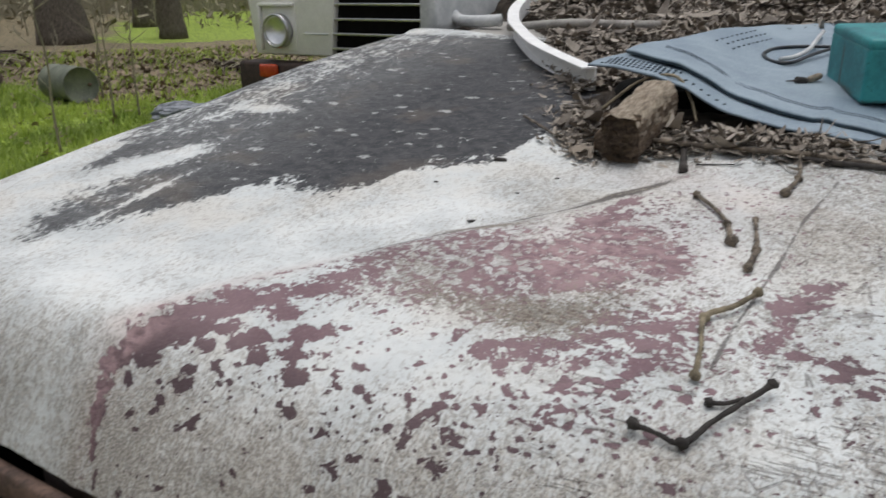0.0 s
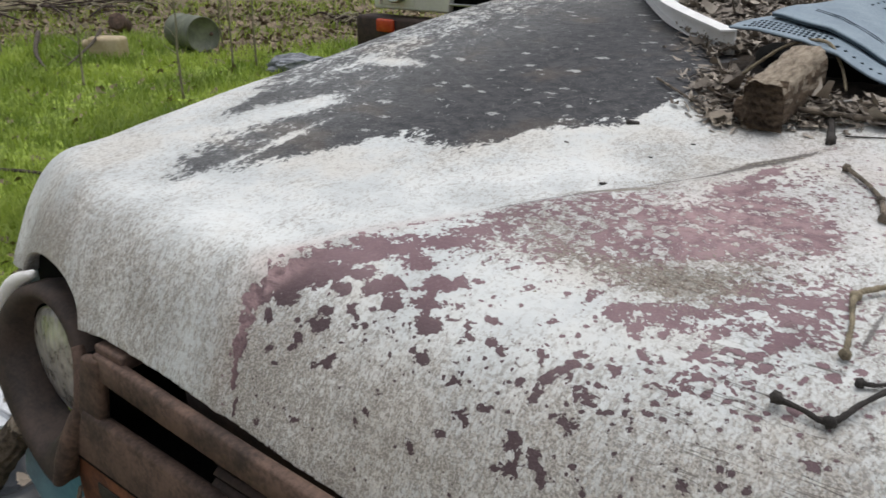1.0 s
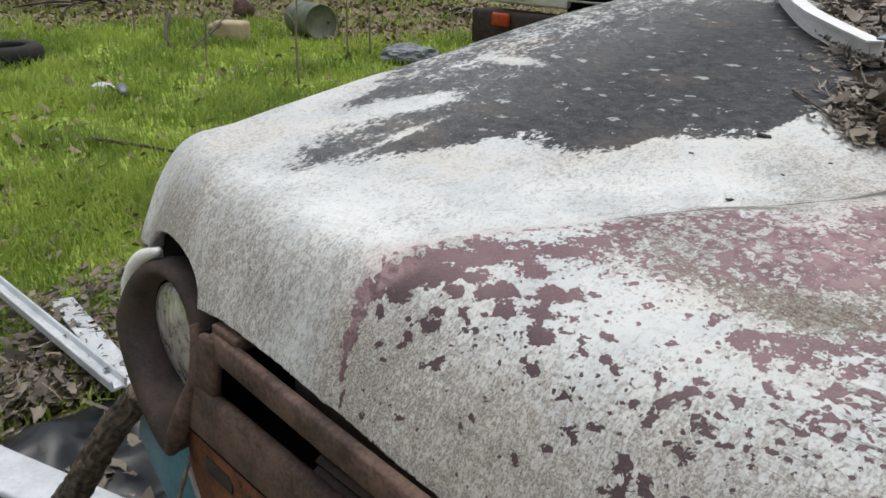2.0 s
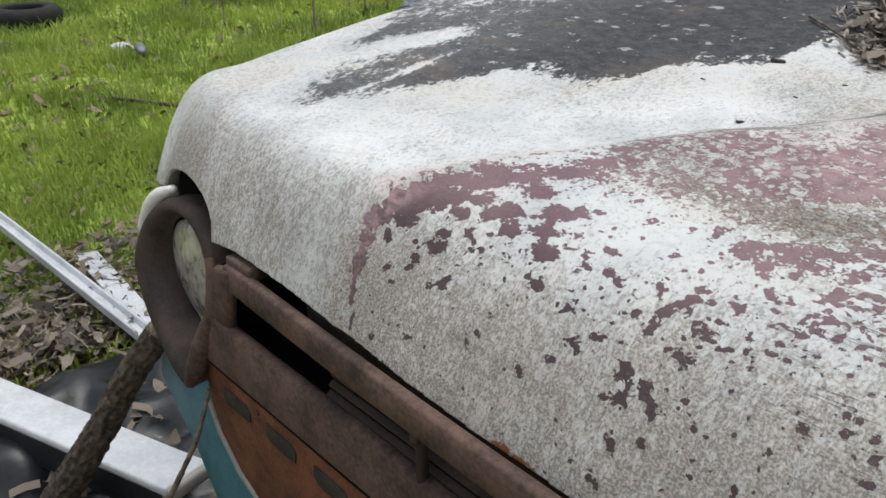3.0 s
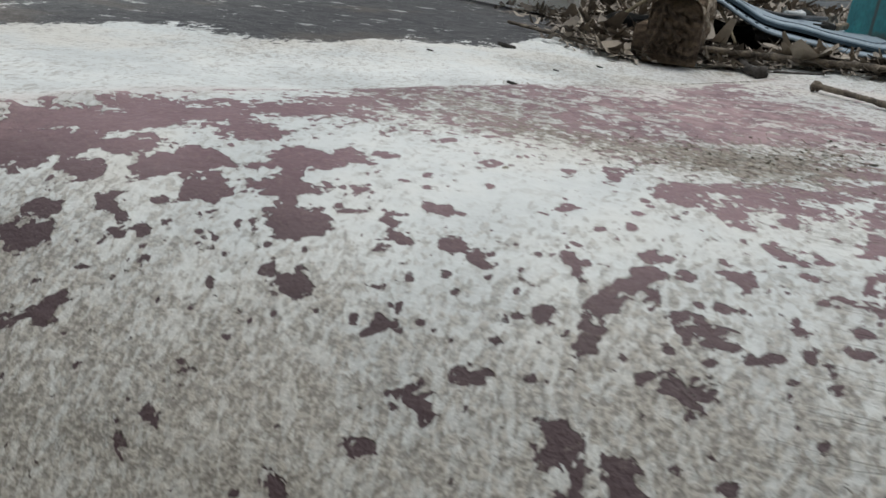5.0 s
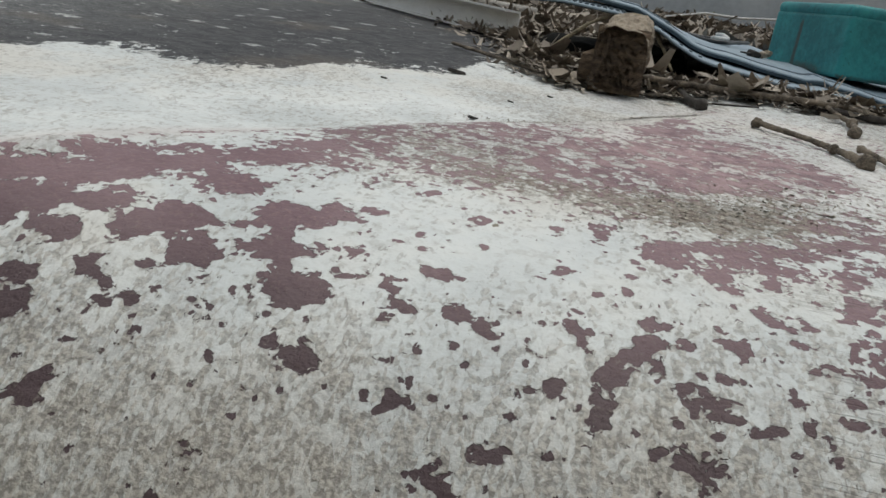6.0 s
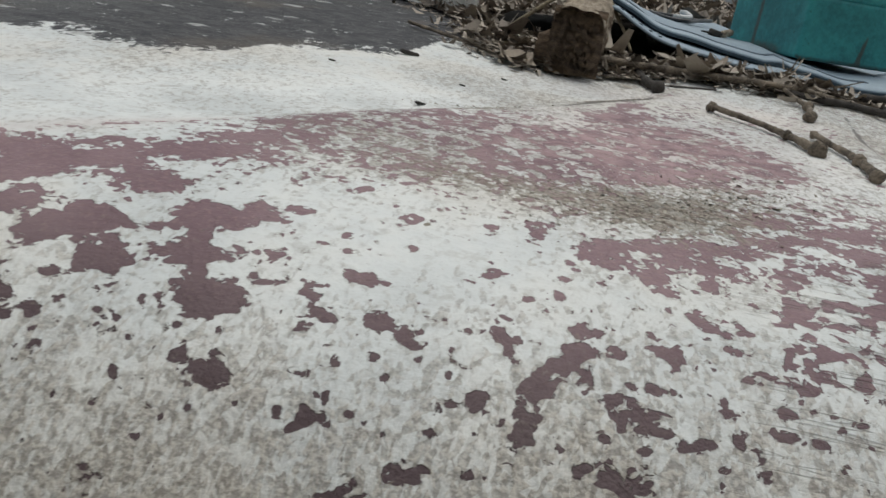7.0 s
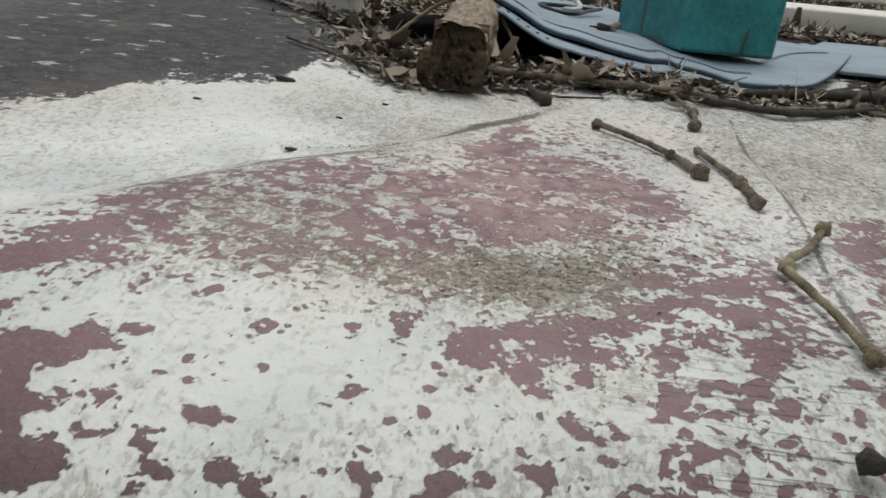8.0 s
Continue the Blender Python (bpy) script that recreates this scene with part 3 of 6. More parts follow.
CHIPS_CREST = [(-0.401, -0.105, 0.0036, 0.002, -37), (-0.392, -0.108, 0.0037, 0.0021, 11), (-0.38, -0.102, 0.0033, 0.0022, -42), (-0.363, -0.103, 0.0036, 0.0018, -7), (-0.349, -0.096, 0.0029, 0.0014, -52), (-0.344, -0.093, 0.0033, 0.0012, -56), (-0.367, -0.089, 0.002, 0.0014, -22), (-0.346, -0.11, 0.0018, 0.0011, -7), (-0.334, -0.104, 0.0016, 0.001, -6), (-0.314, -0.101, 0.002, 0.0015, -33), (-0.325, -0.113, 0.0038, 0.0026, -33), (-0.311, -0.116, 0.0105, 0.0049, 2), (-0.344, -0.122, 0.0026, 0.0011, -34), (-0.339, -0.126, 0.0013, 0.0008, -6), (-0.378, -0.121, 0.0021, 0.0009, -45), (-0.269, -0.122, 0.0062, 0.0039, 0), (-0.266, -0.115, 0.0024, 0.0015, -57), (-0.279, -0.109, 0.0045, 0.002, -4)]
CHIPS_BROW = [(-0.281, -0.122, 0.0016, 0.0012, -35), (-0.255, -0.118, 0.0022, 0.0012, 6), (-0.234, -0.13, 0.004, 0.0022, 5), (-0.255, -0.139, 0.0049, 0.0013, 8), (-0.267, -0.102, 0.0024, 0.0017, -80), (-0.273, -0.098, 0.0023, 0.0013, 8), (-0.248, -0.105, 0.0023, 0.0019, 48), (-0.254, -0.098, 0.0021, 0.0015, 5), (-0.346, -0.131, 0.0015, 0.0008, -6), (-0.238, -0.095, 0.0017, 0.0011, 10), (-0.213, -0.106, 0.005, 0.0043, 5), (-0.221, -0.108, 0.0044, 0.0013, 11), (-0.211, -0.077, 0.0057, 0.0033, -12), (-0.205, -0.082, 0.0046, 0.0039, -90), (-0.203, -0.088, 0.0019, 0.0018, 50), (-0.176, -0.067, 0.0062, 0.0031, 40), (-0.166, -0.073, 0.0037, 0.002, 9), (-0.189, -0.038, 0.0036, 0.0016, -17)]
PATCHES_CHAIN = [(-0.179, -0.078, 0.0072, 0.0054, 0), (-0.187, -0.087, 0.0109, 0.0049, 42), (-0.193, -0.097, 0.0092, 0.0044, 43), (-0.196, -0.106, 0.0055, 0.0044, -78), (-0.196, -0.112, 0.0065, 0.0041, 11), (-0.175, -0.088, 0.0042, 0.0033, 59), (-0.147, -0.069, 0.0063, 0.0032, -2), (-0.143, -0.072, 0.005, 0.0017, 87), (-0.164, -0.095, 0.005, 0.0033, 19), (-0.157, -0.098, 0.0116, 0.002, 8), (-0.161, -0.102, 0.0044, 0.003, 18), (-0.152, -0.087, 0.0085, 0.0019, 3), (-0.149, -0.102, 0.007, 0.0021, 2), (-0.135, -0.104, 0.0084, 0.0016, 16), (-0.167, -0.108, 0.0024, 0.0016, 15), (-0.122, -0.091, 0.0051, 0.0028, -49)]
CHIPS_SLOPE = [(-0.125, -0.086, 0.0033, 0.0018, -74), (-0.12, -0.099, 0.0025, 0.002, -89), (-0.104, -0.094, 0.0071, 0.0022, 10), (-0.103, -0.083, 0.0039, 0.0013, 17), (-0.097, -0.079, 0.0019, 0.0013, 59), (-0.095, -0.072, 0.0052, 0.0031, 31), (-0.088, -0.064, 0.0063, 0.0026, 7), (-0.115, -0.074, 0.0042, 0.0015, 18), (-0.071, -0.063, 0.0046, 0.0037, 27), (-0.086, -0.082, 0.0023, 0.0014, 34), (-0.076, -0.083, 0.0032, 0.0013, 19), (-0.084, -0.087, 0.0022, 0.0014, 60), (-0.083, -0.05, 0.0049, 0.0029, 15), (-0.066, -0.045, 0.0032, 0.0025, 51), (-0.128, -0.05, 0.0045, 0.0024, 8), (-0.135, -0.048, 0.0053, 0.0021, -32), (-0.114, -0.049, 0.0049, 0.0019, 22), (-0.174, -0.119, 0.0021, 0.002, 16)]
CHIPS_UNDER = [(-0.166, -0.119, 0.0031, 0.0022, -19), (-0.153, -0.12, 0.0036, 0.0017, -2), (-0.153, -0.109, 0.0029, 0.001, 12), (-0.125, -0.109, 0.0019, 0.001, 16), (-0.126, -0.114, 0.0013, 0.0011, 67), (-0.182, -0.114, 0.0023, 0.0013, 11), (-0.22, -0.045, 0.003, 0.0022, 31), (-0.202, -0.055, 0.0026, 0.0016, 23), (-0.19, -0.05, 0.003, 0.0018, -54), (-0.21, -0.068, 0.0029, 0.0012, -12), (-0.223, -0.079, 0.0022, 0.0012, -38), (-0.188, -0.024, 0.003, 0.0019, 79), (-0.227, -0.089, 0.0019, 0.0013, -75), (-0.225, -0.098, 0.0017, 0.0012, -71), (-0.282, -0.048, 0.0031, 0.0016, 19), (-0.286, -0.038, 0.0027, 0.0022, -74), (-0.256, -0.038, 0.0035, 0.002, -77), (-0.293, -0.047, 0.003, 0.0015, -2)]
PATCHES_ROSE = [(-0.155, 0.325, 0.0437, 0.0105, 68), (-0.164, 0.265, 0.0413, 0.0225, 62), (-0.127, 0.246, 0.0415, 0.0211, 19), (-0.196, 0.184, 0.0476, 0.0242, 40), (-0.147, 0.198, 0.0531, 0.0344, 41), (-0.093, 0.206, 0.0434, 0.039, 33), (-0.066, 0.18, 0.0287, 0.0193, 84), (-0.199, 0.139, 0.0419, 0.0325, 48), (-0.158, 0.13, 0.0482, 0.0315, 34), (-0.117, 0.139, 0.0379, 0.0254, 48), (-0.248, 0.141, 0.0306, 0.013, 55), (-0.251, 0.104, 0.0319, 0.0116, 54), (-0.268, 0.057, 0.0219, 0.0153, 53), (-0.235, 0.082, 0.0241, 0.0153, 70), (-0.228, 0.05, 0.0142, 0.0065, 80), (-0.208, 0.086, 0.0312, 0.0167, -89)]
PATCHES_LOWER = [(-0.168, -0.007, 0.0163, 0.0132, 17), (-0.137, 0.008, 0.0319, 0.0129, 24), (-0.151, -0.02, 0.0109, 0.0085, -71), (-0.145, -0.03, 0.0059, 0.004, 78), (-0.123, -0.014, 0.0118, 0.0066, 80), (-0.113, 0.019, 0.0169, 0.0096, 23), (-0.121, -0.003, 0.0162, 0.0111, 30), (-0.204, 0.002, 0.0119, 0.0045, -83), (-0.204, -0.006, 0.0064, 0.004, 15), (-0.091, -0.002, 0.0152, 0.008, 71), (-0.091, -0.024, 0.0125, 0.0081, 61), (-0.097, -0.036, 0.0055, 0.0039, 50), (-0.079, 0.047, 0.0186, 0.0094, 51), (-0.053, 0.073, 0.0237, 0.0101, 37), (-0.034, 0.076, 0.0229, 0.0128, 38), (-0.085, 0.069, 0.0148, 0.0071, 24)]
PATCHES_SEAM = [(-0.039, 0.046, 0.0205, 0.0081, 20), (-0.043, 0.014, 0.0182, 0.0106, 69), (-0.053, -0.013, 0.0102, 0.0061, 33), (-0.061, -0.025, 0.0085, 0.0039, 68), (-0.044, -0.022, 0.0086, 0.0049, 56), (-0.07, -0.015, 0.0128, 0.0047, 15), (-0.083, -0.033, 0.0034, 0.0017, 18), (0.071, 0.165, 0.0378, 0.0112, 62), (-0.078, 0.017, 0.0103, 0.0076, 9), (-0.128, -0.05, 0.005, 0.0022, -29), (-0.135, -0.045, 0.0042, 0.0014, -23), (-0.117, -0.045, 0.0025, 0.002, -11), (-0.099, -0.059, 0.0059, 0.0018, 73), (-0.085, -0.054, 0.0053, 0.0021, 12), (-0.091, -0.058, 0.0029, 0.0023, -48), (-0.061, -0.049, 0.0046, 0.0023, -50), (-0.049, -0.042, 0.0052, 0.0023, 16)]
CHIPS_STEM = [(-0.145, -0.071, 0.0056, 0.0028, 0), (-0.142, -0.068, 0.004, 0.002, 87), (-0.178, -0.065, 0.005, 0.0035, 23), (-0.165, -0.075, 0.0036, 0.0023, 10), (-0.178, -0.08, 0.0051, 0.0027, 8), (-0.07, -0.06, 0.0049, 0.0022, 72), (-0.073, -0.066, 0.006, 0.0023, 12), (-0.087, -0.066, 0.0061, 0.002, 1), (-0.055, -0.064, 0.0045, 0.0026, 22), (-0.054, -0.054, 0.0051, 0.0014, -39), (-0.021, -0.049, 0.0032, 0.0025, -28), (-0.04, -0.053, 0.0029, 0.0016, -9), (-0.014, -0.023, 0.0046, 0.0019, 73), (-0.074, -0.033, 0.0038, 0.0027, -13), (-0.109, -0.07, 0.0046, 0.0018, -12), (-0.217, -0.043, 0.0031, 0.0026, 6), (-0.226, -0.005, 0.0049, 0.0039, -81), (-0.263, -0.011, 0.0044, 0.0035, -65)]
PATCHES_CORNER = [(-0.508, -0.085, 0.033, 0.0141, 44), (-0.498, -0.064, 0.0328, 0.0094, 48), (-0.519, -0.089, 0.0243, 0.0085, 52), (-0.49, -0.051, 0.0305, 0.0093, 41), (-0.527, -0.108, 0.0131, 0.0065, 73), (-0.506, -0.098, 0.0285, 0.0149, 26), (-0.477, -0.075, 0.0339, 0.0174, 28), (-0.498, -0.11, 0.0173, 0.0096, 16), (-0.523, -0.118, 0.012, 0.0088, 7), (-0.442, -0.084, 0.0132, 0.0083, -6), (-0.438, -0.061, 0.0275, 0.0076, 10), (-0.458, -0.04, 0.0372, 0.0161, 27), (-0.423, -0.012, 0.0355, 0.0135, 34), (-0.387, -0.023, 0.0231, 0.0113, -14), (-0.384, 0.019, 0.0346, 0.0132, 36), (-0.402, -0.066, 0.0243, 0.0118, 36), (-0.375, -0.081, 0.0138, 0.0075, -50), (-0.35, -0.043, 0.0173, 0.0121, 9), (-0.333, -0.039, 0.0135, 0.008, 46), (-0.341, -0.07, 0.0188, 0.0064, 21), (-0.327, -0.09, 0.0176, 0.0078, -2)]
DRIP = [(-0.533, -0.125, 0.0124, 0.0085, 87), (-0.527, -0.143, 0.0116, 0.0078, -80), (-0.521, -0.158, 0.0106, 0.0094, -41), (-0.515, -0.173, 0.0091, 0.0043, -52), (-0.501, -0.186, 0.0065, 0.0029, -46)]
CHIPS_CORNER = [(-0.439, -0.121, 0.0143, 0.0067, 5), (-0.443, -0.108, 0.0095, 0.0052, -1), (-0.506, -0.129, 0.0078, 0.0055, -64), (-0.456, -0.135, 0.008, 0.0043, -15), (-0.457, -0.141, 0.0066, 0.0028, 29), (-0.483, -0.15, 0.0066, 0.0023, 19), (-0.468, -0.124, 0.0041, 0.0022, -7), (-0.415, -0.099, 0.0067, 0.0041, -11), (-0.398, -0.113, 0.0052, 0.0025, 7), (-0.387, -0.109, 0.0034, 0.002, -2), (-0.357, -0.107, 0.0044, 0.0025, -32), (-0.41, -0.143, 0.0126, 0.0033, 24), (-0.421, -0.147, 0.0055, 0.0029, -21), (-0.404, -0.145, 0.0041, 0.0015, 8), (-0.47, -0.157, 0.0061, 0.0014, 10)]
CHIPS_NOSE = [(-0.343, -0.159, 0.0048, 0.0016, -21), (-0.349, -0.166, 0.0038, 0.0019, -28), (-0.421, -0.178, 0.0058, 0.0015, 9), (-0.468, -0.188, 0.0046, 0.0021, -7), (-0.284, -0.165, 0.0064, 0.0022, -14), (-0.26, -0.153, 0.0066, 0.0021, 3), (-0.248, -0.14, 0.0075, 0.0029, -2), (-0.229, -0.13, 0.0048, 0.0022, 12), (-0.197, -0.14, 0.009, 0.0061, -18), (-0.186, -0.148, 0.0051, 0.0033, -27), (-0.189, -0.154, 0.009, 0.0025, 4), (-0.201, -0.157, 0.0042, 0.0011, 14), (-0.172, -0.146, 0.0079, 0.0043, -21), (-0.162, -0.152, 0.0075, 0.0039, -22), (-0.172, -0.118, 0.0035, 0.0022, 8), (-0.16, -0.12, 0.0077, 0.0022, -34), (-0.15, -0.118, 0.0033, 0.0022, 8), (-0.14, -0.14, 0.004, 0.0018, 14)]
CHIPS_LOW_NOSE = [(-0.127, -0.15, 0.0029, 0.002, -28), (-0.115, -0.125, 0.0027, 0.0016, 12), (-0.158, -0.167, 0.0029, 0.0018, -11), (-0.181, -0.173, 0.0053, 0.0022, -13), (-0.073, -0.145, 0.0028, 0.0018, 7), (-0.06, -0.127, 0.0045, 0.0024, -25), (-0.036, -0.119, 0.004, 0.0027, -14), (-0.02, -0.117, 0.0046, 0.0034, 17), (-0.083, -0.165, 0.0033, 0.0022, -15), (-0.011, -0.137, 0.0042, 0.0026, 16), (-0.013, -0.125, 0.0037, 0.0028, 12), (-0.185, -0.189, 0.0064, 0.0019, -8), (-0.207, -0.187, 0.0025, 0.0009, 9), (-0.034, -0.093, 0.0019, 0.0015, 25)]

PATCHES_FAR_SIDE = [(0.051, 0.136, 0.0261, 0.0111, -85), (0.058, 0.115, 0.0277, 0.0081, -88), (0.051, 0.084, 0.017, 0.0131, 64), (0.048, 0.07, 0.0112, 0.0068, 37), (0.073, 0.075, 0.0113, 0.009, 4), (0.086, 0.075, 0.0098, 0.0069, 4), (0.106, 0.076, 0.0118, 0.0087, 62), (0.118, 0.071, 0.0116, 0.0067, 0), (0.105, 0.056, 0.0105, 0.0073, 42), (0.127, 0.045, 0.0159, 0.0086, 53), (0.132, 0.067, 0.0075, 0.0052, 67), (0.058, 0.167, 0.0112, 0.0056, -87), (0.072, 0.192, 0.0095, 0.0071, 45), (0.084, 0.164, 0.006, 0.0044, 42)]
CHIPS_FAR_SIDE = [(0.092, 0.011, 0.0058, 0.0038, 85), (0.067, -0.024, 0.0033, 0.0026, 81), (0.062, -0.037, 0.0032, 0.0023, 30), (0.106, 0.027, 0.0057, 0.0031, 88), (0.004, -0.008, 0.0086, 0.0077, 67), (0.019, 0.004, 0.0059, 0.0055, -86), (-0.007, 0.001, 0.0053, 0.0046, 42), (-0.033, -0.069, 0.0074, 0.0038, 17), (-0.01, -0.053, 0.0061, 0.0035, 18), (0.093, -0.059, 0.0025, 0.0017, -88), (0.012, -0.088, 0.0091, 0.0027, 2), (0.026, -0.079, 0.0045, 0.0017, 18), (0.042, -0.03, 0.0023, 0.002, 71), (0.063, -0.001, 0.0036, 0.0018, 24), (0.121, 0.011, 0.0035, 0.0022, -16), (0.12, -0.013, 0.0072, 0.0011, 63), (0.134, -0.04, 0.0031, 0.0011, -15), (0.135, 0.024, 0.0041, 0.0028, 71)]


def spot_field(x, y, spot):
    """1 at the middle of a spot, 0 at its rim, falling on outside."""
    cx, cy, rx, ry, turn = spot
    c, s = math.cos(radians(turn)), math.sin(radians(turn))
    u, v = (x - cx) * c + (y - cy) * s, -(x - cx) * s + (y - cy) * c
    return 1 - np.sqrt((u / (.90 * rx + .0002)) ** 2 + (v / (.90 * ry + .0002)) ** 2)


def ragged(x, y):
    """Coordinates bent at two scales, so that rims come out uneven."""
    a = np.sin(420 * x + 2.6 * np.sin(310 * y)) + np.sin(690 * y + 2.2 * np.sin(530 * x + 1.7))
    b = np.sin(450 * y + 2.9 * np.sin(270 * x + .6)) + np.sin(610 * x + 2.4 * np.sin(590 * y + 2.1))
    return x + .0011 * a + .0016 * np.sin(160 * y + 3 * np.sin(120 * x)), y + .0008 * b + .0012 * np.sin(170 * x + 3 * np.sin(110 * y + 1))


def paint_fields(x, y):
    """Where the coats of paint have gone: smooth fields that the material breaks up into flakes."""
    inner = ss(fold_x(y) - np.abs(x), -.010, .008)
    left = ss(-x, -.02, .02)
    d = fold_x(y) - np.abs(x)
    # mottled zones, where scales of white stand between patches of maroon
    peel = np.full_like(x, -.72)
    for b in ((-.33, .105, .100, .075, .80, 30), (-.27, .17, .07, .06, .62), (-.36, .045, .05, .045, .40), (-.24, .07, .06, .045, .66), (-.13, .30, .08, .08, .55), (-.145, .06, .085, .042, .80),
              (-.03, .03, .05, .05, .50), (-.05, .11, .06, .07, .55), (-.09, -.05, .10, .025, .34), (.06, .08, .05, .07, .35), (.03, .22, .05, .08, .15)):
        peel = peel + blob(x, y, *b)
    peel = np.minimum(peel, .06)
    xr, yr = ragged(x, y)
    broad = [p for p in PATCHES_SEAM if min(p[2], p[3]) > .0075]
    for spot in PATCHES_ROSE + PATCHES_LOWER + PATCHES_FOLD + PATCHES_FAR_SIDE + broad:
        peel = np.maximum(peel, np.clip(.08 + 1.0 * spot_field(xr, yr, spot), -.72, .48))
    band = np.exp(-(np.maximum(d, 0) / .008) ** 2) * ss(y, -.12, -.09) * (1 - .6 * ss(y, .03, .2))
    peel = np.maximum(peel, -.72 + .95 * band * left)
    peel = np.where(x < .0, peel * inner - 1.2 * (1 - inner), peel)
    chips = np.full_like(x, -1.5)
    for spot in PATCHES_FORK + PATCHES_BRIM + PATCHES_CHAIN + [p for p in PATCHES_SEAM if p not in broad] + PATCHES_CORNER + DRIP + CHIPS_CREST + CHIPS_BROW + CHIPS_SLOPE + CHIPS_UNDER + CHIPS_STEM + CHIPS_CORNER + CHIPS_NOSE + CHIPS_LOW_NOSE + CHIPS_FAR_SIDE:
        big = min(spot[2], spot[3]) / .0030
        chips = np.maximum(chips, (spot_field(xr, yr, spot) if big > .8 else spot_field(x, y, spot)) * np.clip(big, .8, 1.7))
    specks = inner * left * (.62 + .35 * ss(x, -.22, -.1) * ss(-y, -.02, .04)) * (1 - .5 * blob(x, y, -.25, -.02, .05, .04, 1.0)) + (1 - left) * .72 + .45 * blob(x, y, -.02, .33, .10, .12, 1.0)
    specks = specks * (1 - .25 * ss(-y, .11, .15))
    # black coat
    low = np.interp(x, [-1.08, -1.0, -.95, -.9, -.82, -.75, -.709, -.646, -.56, -.5, -.485, -.385, -.36, -.3, -.2, .3, 1.08],
                    [.34, .26, .13, .03, .0, .085, .165, .248, .247, .285, .37, .43, .55, .75, 1.0, 1.1, 1.2])
    dark = np.clip((y - low) / .05, -1.6, 1.0) * .62
    dark = dark - .32 * ss(-x, .78, .92) - .12 * ss(-x, .95, 1.05)
    dark = dark + blob(x, y, -.885, .228, .105, .030, -1.5, 70) + blob(x, y, -.793, .147, .10, .010, -1.0, 89) + blob(x, y, -.862, .135, .07, .035, -.38, -86) + blob(x, y, -.95, .07, .08, .10, -.6) + blob(x, y, -.955, .26, .035, .12, .35, -20)
    dark = dark + blob(x, y, -.895, .530, .062, .020, -1.0, 9) + blob(x, y, -.97, .75, .06, .5, -.25) + blob(x, y, -.84, .02, .03, .05, .35)
    dark = dark - .8 * ss(y, 1.22, 1.335) + blob(x, y, -.7, .75, .18, .25, .28)
    # grime on the white, with the nose slope's shade painted in
    grime_shade = .25 + .62 * ss(-y, .05, .15) + .14 * ss(-y, .11, .18) + .10 * ss(y, .22, .5) * ss(x, -.45, -.15) + blob(x, y, -.30, .11, .11, .08, .40) + blob(x, y, -.12, .13, .14, .11, .22) + .24 * ss(x, -.06, .06)
    grime_shade = grime_shade - .2 * inner * blob(x, y, -.25, -.03, .09, .06, 1.0) + .10 * ss(-x, .7, .95) + blob(x, y, -.26, .36, .1, .05, .3) - .24 * ss(-x, .46, .58) * ss(-y, .02, .10)
    grime_shade = grime_shade + blob(x, y, -.160, .385, .055, .013, 1.1, 54) + blob(x, y, -.29, .215, .05, .008, 1.0, 27)
    soil = blob(x, y, -.148, .052, .062, .034, .85, 10) + blob(x, y, -.10, .105, .05, .03, .40, 24) + blob(x, y, -.25, .05, .045, .025, .42) + blob(x, y, -.14, .2, .12, .12, .08) + blob(x, y, -.31, .09, .09, .05, .30) + blob(x, y, -.160, .385, .06, .016, .8, 54) + blob(x, y, -.29, .215, .05, .010, .9, 27) + .10
    grime_shade = grime_shade + .16 * ss(y, .20, .34) * ss(x, -.44, -.25) * (1 - ss(y, .6, .8)) + .05 * ss(x, -.06, .06) * ss(y, .0, .1)
    # pink tint, with fold highlights and the crown's sheen painted in
    rose_sheen = .55 * blob(x, y, -.520, -.092, .030, .010, 1.0, 48) + .6 * blob(x, y, -.528, -.14, .012, .05, 1.0) + .5 * blob(x, y, -.14, .44, .10, .05, 1.0) + .4 * blob(x, y, -.02, .38, .08, .05, 1.0) + blob(x, y, -.15, .19, .13, .10, .85, 24) + left * np.exp(-((d + .002) / .016) ** 2) * (.5 * ss(-y, -.14, -.05) + .3 * ss(-y, .03, .08)) * (1 - .75 * ss(-y, .095, .13))
    # how far the maroon darkens: down the nose and to the right
    bare = .80 * ss(-y, .03, .125) + .05 * ss(-y, -.03, .03) + .50 * ss(x, .05, .13)
    bare = np.clip(bare, 0, 1) * (1 - .85 * left * np.exp(-(d / .022) ** 2))
    # streaky wear of the black at the left, greyed for its sheen
    thin = ss(-x, .62, .88)
    lip = hood_z(x, y)
    rust = .34 * ss(-lip, -.876, -.868) + blob(x, y, -.26, -.197, .02, .006, .5)
    scores = ss(x, -.16, -.02) * ss(-y, -.10, .02) * (1 - ss(-y, .12, .16))
    grime_shade = grime_shade + .16 * ss(x, -.2, 0) * ss(-y, .0, .08)
    seam = .78 * np.exp(-((x - np.interp(y, [.02, .098, .153, .23, .343, .481], [.012, .018, .027, .036, .043, .066])) / .0022) ** 2) * ss(y, .0, .06) * (1 - ss(y, .46, .52)) + blob(x, y, -.160, .383, .052, .013, 2.0, 54) + 1.5 * left * np.exp(-(d / .0035) ** 2) * ss(y, .08, .18) * (1 - ss(y, .40, .45))
    crack = .15 + .85 * ss(x, -.01, .06)
    scales = .15 + blob(x, y, -.15, .18, .15, .18, .55) + blob(x, y, -.31, .09, .09, .06, .8) + blob(x, y, -.22, .14, .05, .05, .4) + .2 * band
